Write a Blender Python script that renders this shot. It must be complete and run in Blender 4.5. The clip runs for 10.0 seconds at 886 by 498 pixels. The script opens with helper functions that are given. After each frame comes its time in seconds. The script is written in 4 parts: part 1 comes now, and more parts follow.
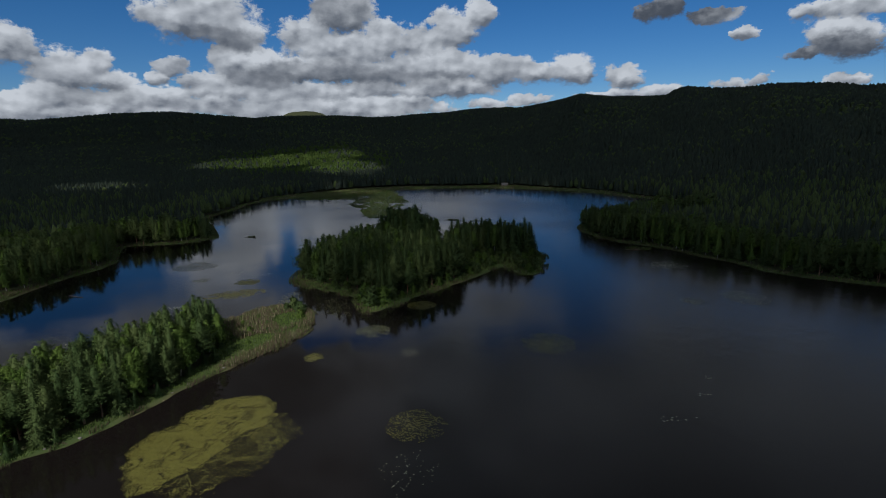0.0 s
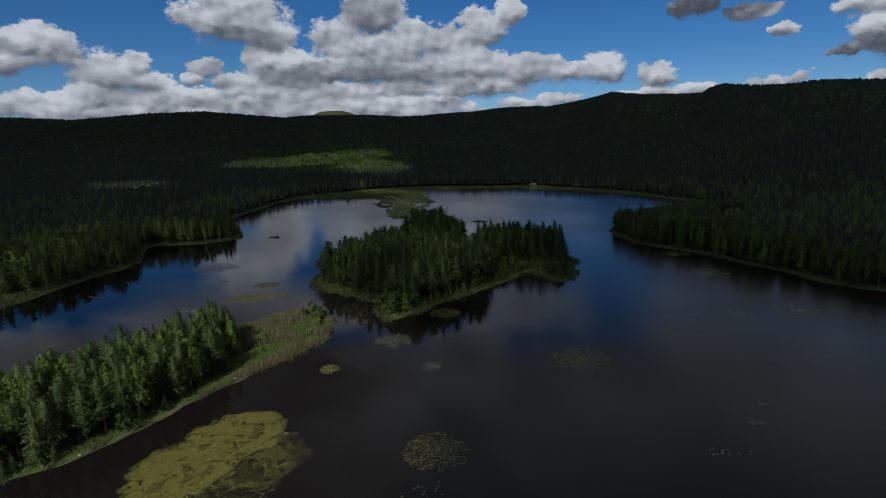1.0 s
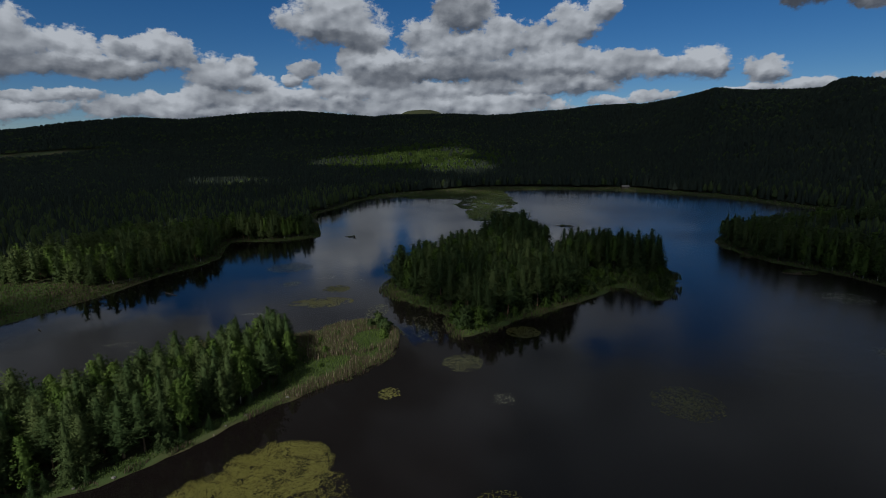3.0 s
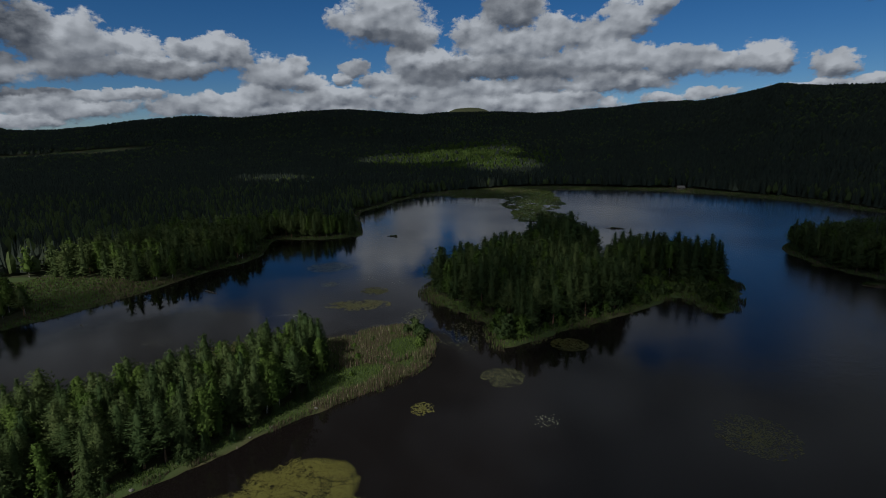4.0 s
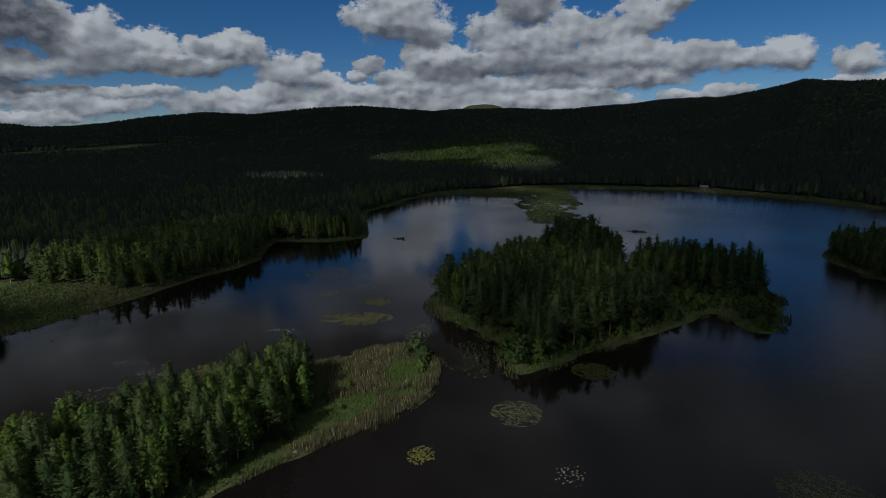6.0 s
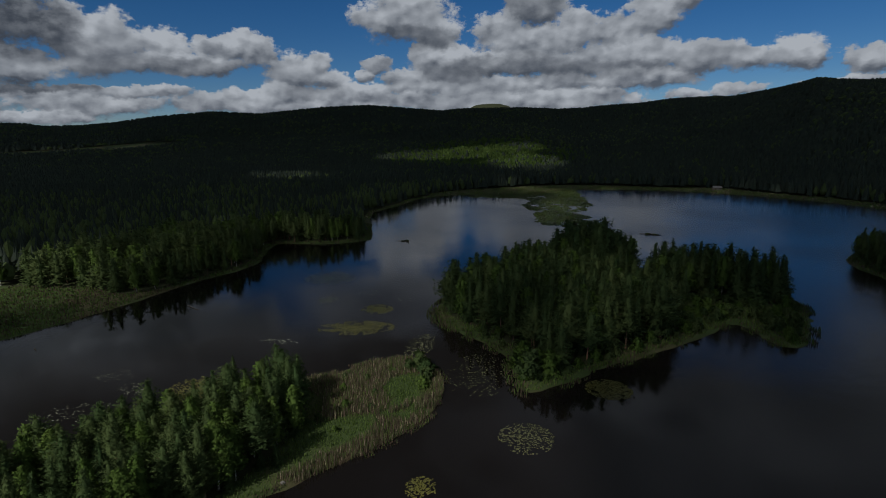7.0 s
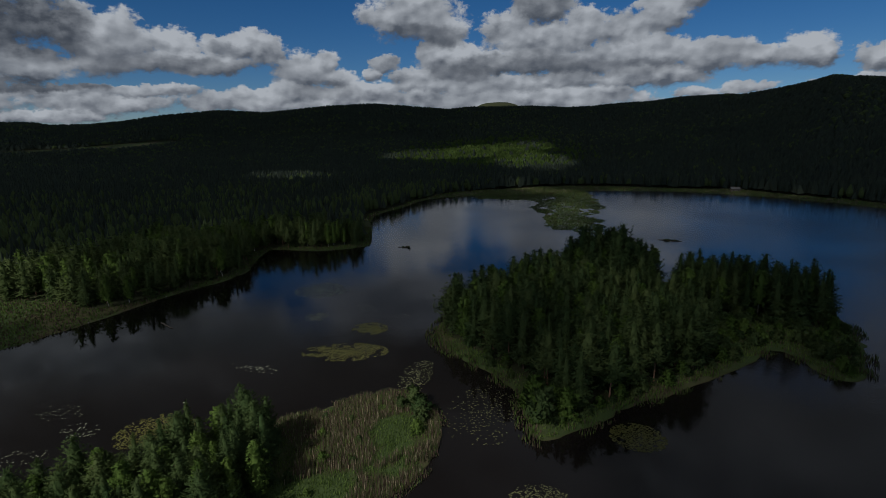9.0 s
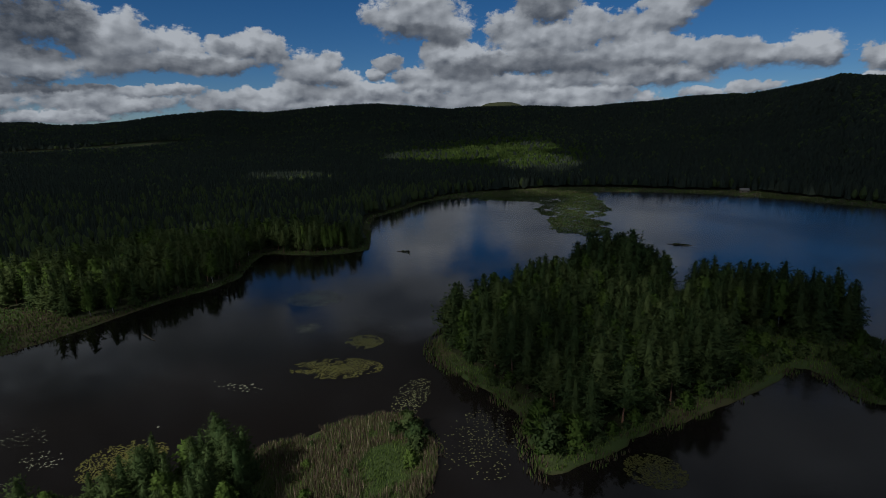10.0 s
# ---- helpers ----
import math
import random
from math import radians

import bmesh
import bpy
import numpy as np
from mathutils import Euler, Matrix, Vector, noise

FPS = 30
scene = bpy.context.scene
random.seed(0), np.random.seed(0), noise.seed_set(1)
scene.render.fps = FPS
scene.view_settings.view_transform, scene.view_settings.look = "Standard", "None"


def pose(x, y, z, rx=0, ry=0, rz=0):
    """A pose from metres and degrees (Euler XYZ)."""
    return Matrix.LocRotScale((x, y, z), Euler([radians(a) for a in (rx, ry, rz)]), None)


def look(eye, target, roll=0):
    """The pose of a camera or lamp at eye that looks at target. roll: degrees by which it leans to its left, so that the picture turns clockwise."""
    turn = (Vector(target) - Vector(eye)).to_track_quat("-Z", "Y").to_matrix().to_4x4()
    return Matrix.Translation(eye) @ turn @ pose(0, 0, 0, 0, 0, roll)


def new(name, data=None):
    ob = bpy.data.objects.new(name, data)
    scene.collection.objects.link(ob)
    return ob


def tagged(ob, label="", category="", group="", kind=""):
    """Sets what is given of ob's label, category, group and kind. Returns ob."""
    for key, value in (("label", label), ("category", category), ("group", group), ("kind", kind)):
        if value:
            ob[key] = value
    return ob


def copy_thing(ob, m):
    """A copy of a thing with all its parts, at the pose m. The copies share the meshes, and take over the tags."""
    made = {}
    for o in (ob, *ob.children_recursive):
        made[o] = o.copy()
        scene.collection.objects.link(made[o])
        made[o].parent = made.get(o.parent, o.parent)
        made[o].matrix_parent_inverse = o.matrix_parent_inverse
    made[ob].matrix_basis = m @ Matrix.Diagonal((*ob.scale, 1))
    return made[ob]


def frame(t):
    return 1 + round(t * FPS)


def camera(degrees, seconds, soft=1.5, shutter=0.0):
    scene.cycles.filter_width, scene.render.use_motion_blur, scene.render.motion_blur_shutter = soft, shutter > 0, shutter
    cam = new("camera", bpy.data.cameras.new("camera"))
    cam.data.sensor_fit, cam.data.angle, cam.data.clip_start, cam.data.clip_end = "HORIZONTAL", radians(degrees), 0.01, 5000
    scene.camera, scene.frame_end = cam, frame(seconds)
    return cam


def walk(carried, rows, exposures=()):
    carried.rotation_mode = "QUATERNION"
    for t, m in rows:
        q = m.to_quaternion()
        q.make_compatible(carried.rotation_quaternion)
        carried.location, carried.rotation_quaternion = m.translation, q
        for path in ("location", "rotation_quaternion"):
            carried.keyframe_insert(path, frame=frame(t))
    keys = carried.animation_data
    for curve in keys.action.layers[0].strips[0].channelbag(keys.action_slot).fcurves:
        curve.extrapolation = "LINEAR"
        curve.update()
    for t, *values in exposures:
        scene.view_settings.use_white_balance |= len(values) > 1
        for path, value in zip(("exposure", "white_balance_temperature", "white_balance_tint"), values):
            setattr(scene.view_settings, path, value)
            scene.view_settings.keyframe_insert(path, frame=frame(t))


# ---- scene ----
# ---------------------------------------------------------------- camera
cam = camera(79.6, 10.0, soft=0.85)


def aim(x, y, z, yaw, pitch, lean):
    return pose(x, y, z, 90 + pitch, 0, yaw) @ pose(0, 0, 0, 0, 0, -lean)


walk(cam, [
    (0.0, aim(0.00, 0.00, 60.00, 0.00, -11.87, 1.02)),
    (0.5, aim(0.27, 5.28, 59.93, 0.34, -11.90, 1.05)),
    (1.0, aim(0.53, 10.15, 59.82, 2.96, -11.89, 1.05)),
    (1.5, aim(0.79, 14.84, 59.65, 6.54, -11.89, 1.01)),
    (2.0, aim(0.76, 19.94, 59.55, 8.10, -11.89, 0.94)),
    (3.5, aim(-0.17, 33.76, 59.04, 14.58, -11.89, 0.86)),
    (4.0, aim(-0.64, 38.58, 58.96, 16.95, -11.98, 0.82)),
    (4.5, aim(-1.30, 43.21, 58.89, 17.87, -12.04, 0.79)),
    (5.0, aim(-2.16, 47.77, 58.87, 18.00, -12.12, 0.78)),
    (5.5, aim(-3.30, 52.49, 58.77, 18.08, -12.22, 0.75)),
    (7.0, aim(-6.85, 66.84, 58.47, 19.17, -12.32, 0.70)),
    (7.5, aim(-7.87, 71.32, 58.45, 19.36, -12.36, 0.69)),
    (8.0, aim(-8.93, 75.88, 58.50, 19.60, -12.40, 0.69)),
    (8.5, aim(-10.24, 81.09, 58.41, 19.77, -12.42, 0.71)),
    (9.0, aim(-11.59, 86.17, 58.39, 19.95, -12.44, 0.73)),
    (9.5, aim(-12.73, 91.40, 58.40, 20.13, -12.45, 0.76)),
    (10.0, aim(-13.91, 96.19, 58.45, 20.32, -12.44, 0.76)),
], exposures=[(0.0, 0.0, 5680, 10), (1.0, -0.05, 5680, 10), (2.0, -0.23, 5680, 10), (4.0, -0.45, 5680, 10), (5.5, -0.50, 5680, 10), (10.0, -0.51, 5680, 10)])

# ---------------------------------------------------------------- light
SUN_ELEV, SUN_FROM = 41.0, (-0.34, -0.94)      # sun behind the camera's left shoulder
sun_to = Vector((*Vector(SUN_FROM).normalized() * math.cos(radians(SUN_ELEV)), math.sin(radians(SUN_ELEV))))
sun_data = bpy.data.lights.new("sun", "SUN")
sun_data.energy, sun_data.angle, sun_data.color = 4.6, radians(0.6), (1.0, 0.89, 0.72)
sun = new("sun", sun_data)
sun.matrix_world = look(sun_to * 900, (0, 0, 0))

SKY_STRENGTH = 0.053

# cumulus masses in the sky: azimuth, elevation, half width, half height in degrees
CLOUDS_TOWERS = [(-22.5, 11.3, 4.7, 2.38), (-19.7, 9.7, 2.1, 1.59), (-20.6, 7.8, 1.9, 1.42), (-25.7, 6.9, 1.4, 0.69), (-26.8, 5.8, 0.6, 0.4),
                 (-18.9, 7.0, 3.4, 1.75), (-23.5, 5.6, 1.7, 0.56), (-21.9, 4.7, 3.0, 1.14), (-17.5, 5.3, 3.2, 1.27), (-13.3, 10.0, 2.3, 1.43),
                 (-9.7, 12.1, 2.9, 1.6), (-9.6, 8.9, 5.7, 1.57), (-5.6, 10.0, 1.9, 1.57), (-2.0, 9.4, 3.4, 1.48), (1.3, 10.6, 2.4, 1.77)]
CLOUDS_BANKS = [(4.2, 11.8, 1.4, 1.02), (-12.2, 6.9, 6.1, 1.17), (-4.5, 6.7, 6.3, 1.42), (0.4, 7.1, 5.2, 1.42), (6.2, 6.6, 3.4, 1.31),
                (9.6, 6.1, 2.8, 0.92), (13.2, 6.4, 2.2, 1.28), (-8.1, 4.8, 6.3, 0.94), (1.2, 5.0, 5.8, 0.89), (-15.6, 4.5, 5.4, 1.03),
                (-13.5, 3.3, 10.5, 0.77), (-22.0, 3.3, 4.0, 0.74), (-5.2, 3.4, 5.8, 0.73), (4.7, 3.3, 2.2, 0.4), (9.1, 3.5, 1.9, 0.5)]
CLOUDS_LEFT = [(-37.2, 7.9, 1.8, 1.46), (-34.0, 6.2, 3.2, 1.64), (-31.4, 6.9, 1.2, 1.12), (-30.3, 5.2, 1.8, 0.77), (-35.6, 3.7, 4.6, 1.01),
               (-29.1, 3.8, 2.5, 1.18), (-25.9, 3.8, 1.7, 1.02), (-38.1, 3.0, 2.2, 0.89), (-55.8, 9.5, 2.7, 2.12), (-56.5, 5.9, 3.2, 1.58),
               (-52.6, 9.1, 1.4, 2.21), (-49.5, 8.9, 2.1, 1.83), (-51.1, 7.0, 3.1, 1.67), (-46.1, 8.2, 2.8, 1.29), (-44.2, 6.5, 5.7, 0.99),
               (-39.1, 8.2, 3.5, 1.11), (-54.7, 3.6, 5.1, 0.55), (-48.0, 3.9, 5.0, 0.44), (-52.7, 2.7, 7.0, 0.62), (-56.4, 1.7, 5.3, 0.41),
               (-42.6, 3.0, 3.0, 0.68), (-38.7, 3.9, 1.6, 0.64), (-59.7, 7.8, 2.7, 2.05), (-60.3, 4.1, 3.0, 2.13)]
CLOUDS_LOW = [(-13.5, 2.6, 15.0, 0.7), (-33.0, 2.6, 9.0, 0.7)]
CLOUDS_RIGHT = [(18.3, 5.4, 1.6, 1.11), (17.1, 3.9, 3.2, 0.32), (21.3, 4.0, 1.9, 0.52), (21.4, 11.1, 1.9, 0.91), (25.9, 10.3, 2.0, 0.61),
                (28.8, 8.4, 0.8, 0.37), (35.6, 7.5, 2.5, 1.67), (35.9, 9.8, 3.6, 0.93), (33.0, 6.5, 1.6, 0.32), (28.5, 4.3, 2.3, 0.35),
                (30.0, 4.6, 0.7, 0.39), (36.5, 4.1, 1.1, 0.36), (40.9, 6.7, 2.6, 1.65), (41.3, 3.8, 2.0, 0.51)]
# the heavy grey undersides among them
CLOUDS_GREY = [(-56.0, 9.4, 3.9, 2.75, 0.97), (-56.0, 4.2, 5.3, 0.54, 0.85), (-44.2, 6.2, 6.2, 0.8, 0.5), (-52.1, 6.7, 2.5, 1.38, 0.35), (-21.7, 9.3, 4.0, 1.08, 0.55), (-9.7, 12.1, 3.1, 1.7, 0.55), (-12.5, 6.7, 6.6, 0.96, 0.5),
               (-17.9, 5.9, 3.7, 0.74, 0.4), (-3.4, 5.9, 6.9, 0.77, 0.4), (21.4, 11.1, 2.9, 1.59, 0.95), (35.4, 6.2, 4.3, 1.47, 0.95), (23.3, 10.8, 4.1, 1.01, 0.95), (-31.9, 4.3, 2.5, 0.76, 0.35)]


class Nodes:
    """Short hand for building a node tree."""

    def __init__(self, tree):
        self.tree = tree
        tree.nodes.clear()

    def add(self, kind, ins=(), operation=None, data_type=None, use_clamp=False):
        n = self.tree.nodes.new(kind)
        if data_type:
            n.data_type = data_type
        if operation:
            n.operation, n.use_clamp = operation, use_clamp
        for k, v in dict(ins).items():
            s = n.inputs[k]
            if isinstance(v, bpy.types.NodeSocket):
                self.tree.links.new(v, s)
            else:
                s.default_value = v
        return n

    def math(self, op, a, b=0.0, c=0.0, clamp=False):
        return self.add("ShaderNodeMath", {0: a, 1: b, 2: c}, operation=op, use_clamp=clamp).outputs[0]

    def vec(self, op, a, b=(0, 0, 0), out=0):
        n = self.tree.nodes.new("ShaderNodeVectorMath")
        n.operation = op
        for i, v in enumerate((a, b)):
            if isinstance(v, bpy.types.NodeSocket):
                self.tree.links.new(v, n.inputs[i])
            else:
                n.inputs[i].default_value = v
        return n.outputs[out]

    def xyz(self, x, y, z=0.0):
        return self.add("ShaderNodeCombineXYZ", {0: x, 1: y, 2: z}).outputs[0]

    def noise(self, vector, scale, detail=4.0, rough=0.55, out=0):
        return self.add("ShaderNodeTexNoise", {"Vector": vector, "Scale": scale, "Detail": detail, "Roughness": rough}).outputs[out]

    def mix(self, f, a, b):
        n = self.add("ShaderNodeMix", {0: f, 6: a, 7: b}, data_type="RGBA")
        return n.outputs[2]

    def range(self, v, a, b, c=0.0, d=1.0, smooth=True):
        n = self.add("ShaderNodeMapRange", {0: v, 1: a, 2: b, 3: c, 4: d})
        n.interpolation_type = "SMOOTHSTEP" if smooth else "LINEAR"
        return n.outputs[0]


def build_sky():
    world = bpy.data.worlds.new("sky")
    scene.world = world
    world.use_nodes = True
    n = Nodes(world.node_tree)
    sky = n.add("ShaderNodeTexSky")
    sky.sky_type, sky.sun_disc = "NISHITA", False
    sky.sun_elevation, sky.sun_rotation = radians(SUN_ELEV), math.atan2(SUN_FROM[0], SUN_FROM[1])
    sky.air_density, sky.dust_density, sky.ozone_density, sky.altitude = 1.0, 0.0, 6.0, 1500.0
    way = n.add("ShaderNodeTexCoord").outputs["Generated"]
    sep = n.add("ShaderNodeSeparateXYZ", {0: way})
    x, y, z = sep.outputs
    az = n.math("DEGREES", n.math("ARCTAN2", x, y))
    el = n.math("DEGREES", n.math("ARCSINE", z))
    flat = n.xyz(az, n.math("MULTIPLY", el, 1.35))
    # billows: the outlines of the masses are broken up at several sizes
    swirl = n.vec("SUBTRACT", n.noise(flat, 0.30, 5.0, 0.55, 1), (0.5, 0.5, 0.5))
    warp = n.vec("MULTIPLY", swirl, (3.2, 1.9, 0))
    curl = n.vec("MULTIPLY", n.vec("SUBTRACT", n.noise(flat, 1.3, 4.0, 0.6, 1), (0.5, 0.5, 0.5)), (1.1, 0.8, 0))
    p = n.vec("ADD", n.vec("ADD", n.xyz(az, el), warp), curl)

    def cells(point, scale, soft):
        c = n.add("ShaderNodeTexVoronoi", {"Vector": point, "Scale": scale})
        c.voronoi_dimensions, c.feature = "2D", "SMOOTH_F1"
        c.inputs["Smoothness"].default_value = soft
        return c.outputs["Distance"]

    def billow(point):
        point = n.vec("ADD", point, n.vec("MULTIPLY", swirl, (1.6, 1.6, 0)))
        point = n.vec("ADD", point, n.vec("MULTIPLY", curl, (0.35, 0.35, 0)))
        b = n.math("MULTIPLY_ADD", cells(point, 0.30, 0.7), -0.55, 0.53)
        return n.math("MULTIPLY_ADD", cells(point, 0.85, 0.6), -0.22, n.math("ADD", b, 0.24))

    def masses(point):
        """How deep the point lies in the cloud masses, and how high it lies in its own mass."""
        field, total, high = None, 0.0, 0.0
        px, py, _ = n.add("ShaderNodeSeparateXYZ", {0: point}).outputs
        for a, e, w, h in CLOUDS_TOWERS + CLOUDS_BANKS + CLOUDS_LEFT + CLOUDS_LOW + CLOUDS_RIGHT:
            w, h = 1.08 * w + 0.3, 1.08 * h + 0.25
            dx, dy = n.math("MULTIPLY_ADD", px, 1 / w, -a / w), n.math("MULTIPLY_ADD", py, 1 / h, -e / h)
            q = n.math("SUBTRACT", 1.0, n.math("MULTIPLY_ADD", dx, dx, n.math("MULTIPLY", dy, dy)))
            own = n.math("POWER", 2.0, n.math("MULTIPLY", n.math("MAXIMUM", q, -2.0), 6.0))
            high = n.math("MULTIPLY_ADD", own, dy, high)
            total = n.math("ADD", total, own)
            field = q if field is None else n.math("SMOOTH_MAX", field, q, 0.3)
        return n.math("MAXIMUM", field, -1.5), n.math("DIVIDE", high, total)

    # the rest of the sky, out of the camera's sector: broken cloud on one high sheet
    up = n.math("MAXIMUM", z, 0.04)
    sheet = n.xyz(n.math("DIVIDE", x, up), n.math("DIVIDE", y, up))
    rest = n.noise(sheet, 0.9, 7.0, 0.6)
    high = n.range(el, 13.0, 15.5)
    side = n.math("MAXIMUM", n.range(az, 48.0, 56.0), n.range(az, -62.0, -70.0))
    where = n.math("MAXIMUM", high, side)
    rest_d = n.math("MULTIPLY", n.math("SUBTRACT", rest, 0.46), 6.0)
    fine_grain = n.noise(flat, 0.9, 5.0)
    (body, level), puff = masses(p), billow(flat)
    ragged = n.math("MULTIPLY_ADD", n.noise(flat, 1.6, 8.0, 0.62), 1.15, -0.42)
    f_all = n.math("ADD", n.math("MULTIPLY_ADD", puff, 1.35, ragged), n.math("SUBTRACT", body, 0.78))
    dens = n.add("ShaderNodeMix", {0: where, 2: f_all, 3: rest_d}, data_type="FLOAT").outputs[0]
    # crisp tops, soft undersides
    soft = n.math("MULTIPLY_ADD", n.math("MULTIPLY", level, -1.0, clamp=True), 0.55, 0.38)
    alpha = n.range(dens, -0.05, soft)
    # thickness towards the sun decides how white a billow is
    grain = n.math("SUBTRACT", puff, billow(n.vec("ADD", flat, (-0.4, 0.8, 0))))
    fleck = n.math("SUBTRACT", ragged, n.math("MULTIPLY_ADD", n.noise(n.vec("ADD", flat, (-0.1, 0.2, 0)), 1.6, 8.0, 0.62), 1.15, -0.42))
    grain = n.math("MULTIPLY_ADD", fleck, 0.10, grain)
    lit = n.math("MULTIPLY_ADD", grain, 1.7, n.math("MULTIPLY_ADD", level, 0.75, 0.55), clamp=True)
    lit = n.math("MULTIPLY", lit, n.range(n.noise(flat, 0.16, 4.0), 0.32, 0.62, 0.7, 1.1))
    lit_high = n.range(dens, 1.0, 0.0, 0.0, 0.5)
    lit = n.add("ShaderNodeMix", {0: where, 2: lit, 3: lit_high}, data_type="FLOAT").outputs[0]
    cloud = n.mix(lit, (0.27, 0.29, 0.32, 1), (1.19, 1.17, 1.12, 1))
    for a, e, w, h, heavy in CLOUDS_GREY:
        d = n.vec("MULTIPLY", n.vec("SUBTRACT", p, (a, e, 0)), (1 / w, 1 / h, 0))
        grey = n.math("MULTIPLY", n.range(n.vec("DOT_PRODUCT", d, d, out=1), 0.5, 1.9, heavy, 0.0), n.range(fine_grain, 0.3, 0.7, 1.0, 0.7))
        cloud = n.mix(grey, cloud, (0.13, 0.145, 0.17, 1))
    deep = n.add("ShaderNodeHueSaturation", {"Saturation": 1.2, "Color": sky.outputs[0]}).outputs[0]
    sky_bg = n.add("ShaderNodeBackground", {0: deep, 1: SKY_STRENGTH})
    cloud_bg = n.add("ShaderNodeBackground", {0: cloud, 1: 0.49})
    both = n.add("ShaderNodeMixShader", {0: alpha, 1: sky_bg.outputs[0], 2: cloud_bg.outputs[0]})
    n.add("ShaderNodeOutputWorld", {0: both.outputs[0]})
    world.cycles.sampling_method = "MANUAL"
    world.cycles.sample_map_resolution = 512


build_sky()

# ---------------------------------------------------------------- materials


def material(name, build):
    m = bpy.data.materials.new(name)
    m.use_nodes = True
    n = Nodes(m.node_tree)
    shader = build(n)
    n.add("ShaderNodeOutputMaterial", {0: shader})
    return m


def principled(n, **ins):
    return n.add("ShaderNodeBsdfPrincipled", {k.replace("_", " "): v for k, v in ins.items()}).outputs[0]


def rgb(c):
    return (*c, 1.0)


def world_pos(n):
    return n.add("ShaderNodeNewGeometry").outputs["Position"]


def foliage(name, dark, light, glow=0.25, speckle=0.35, gloss=0.04):
    def build(n):
        pick = n.add("ShaderNodeObjectInfo").outputs["Random"]
        isle = n.add("ShaderNodeNewGeometry").outputs["Random Per Island"]
        pos = world_pos(n)
        patch = n.math("ADD", n.math("MULTIPLY", n.noise(pos, 0.05, 3.0), 0.6), n.math("MULTIPLY", n.noise(pos, 0.007, 3.0), 0.5))
        grain = n.noise(pos, 1.6, 3.0)
        f = n.math("ADD", n.math("MULTIPLY_ADD", pick, 0.55, -0.10), n.math("MULTIPLY", isle, speckle))
        f = n.math("ADD", f, n.math("MULTIPLY", n.math("SUBTRACT", patch, 0.5), 0.9))
        f = n.math("ADD", f, n.math("MULTIPLY", n.math("SUBTRACT", grain, 0.35), 0.6), clamp=True)
        col = n.mix(f, rgb(dark), rgb(light))
        body = principled(n, Base_Color=col, Roughness=0.75 if gloss < 0.1 else 0.35, Specular_IOR_Level=gloss)
        back = n.add("ShaderNodeBsdfTranslucent", {0: col}).outputs[0]
        return n.add("ShaderNodeMixShader", {0: glow, 1: body, 2: back}).outputs[0]
    return material(name, build)


def bark(name, a, b, scale):
    def build(n):
        pos = n.vec("MULTIPLY", world_pos(n), (1, 1, 0.35))
        f = n.range(n.noise(pos, scale, 5.0, 0.65), 0.4, 0.6)
        col = n.mix(f, rgb(a), rgb(b))
        bump = n.add("ShaderNodeBump", {"Strength": 0.5, "Distance": 0.03, "Height": f}).outputs[0]
        return principled(n, Base_Color=col, Roughness=0.85, Normal=bump)
    return material(name, build)


SPRUCE = foliage("spruce_needles", (0.044, 0.080, 0.030), (0.116, 0.156, 0.056), 0.45, 0.2)
PINE = foliage("pine_needles", (0.050, 0.088, 0.032), (0.136, 0.172, 0.062), 0.45, 0.2)
# spruce needles with the haze of distance put into the colour: darker, greyer, bluer
HAZY_SPRUCE = foliage("hazy_spruce_needles", (0.030, 0.042, 0.036), (0.072, 0.088, 0.060), 0.2)
BIRCH = foliage("birch_leaves", (0.058, 0.105, 0.022), (0.130, 0.190, 0.044), 0.35)
# fresh grass green, also the sunlit green put into the glade's crowns
GRASS_AND_SUN_PATCH = foliage("grass_and_sun_patch_green", (0.044, 0.080, 0.020), (0.104, 0.146, 0.036), 0.3)
# birch leaves toned down for distance in the colour itself
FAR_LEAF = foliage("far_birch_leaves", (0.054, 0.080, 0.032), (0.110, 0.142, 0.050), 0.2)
REED_GREEN = foliage("sedge_green", (0.060, 0.105, 0.025), (0.140, 0.190, 0.050), 0.3)
REED_DRY = foliage("reed_dry", (0.052, 0.040, 0.030), (0.155, 0.118, 0.086), 0.25)
PAD = foliage("lily_leaf", (0.054, 0.058, 0.014), (0.150, 0.140, 0.032), 0.1, 0.35, 0.4)
REED_PALE = foliage("reed_pale", (0.20, 0.165, 0.105), (0.40, 0.34, 0.24), 0.2)
BARK_PINE = bark("pine_bark", (0.085, 0.055, 0.038), (0.210, 0.120, 0.070), 2.2)
BARK_BIRCH = bark("birch_bark", (0.55, 0.53, 0.48), (0.06, 0.055, 0.05), 2.6)


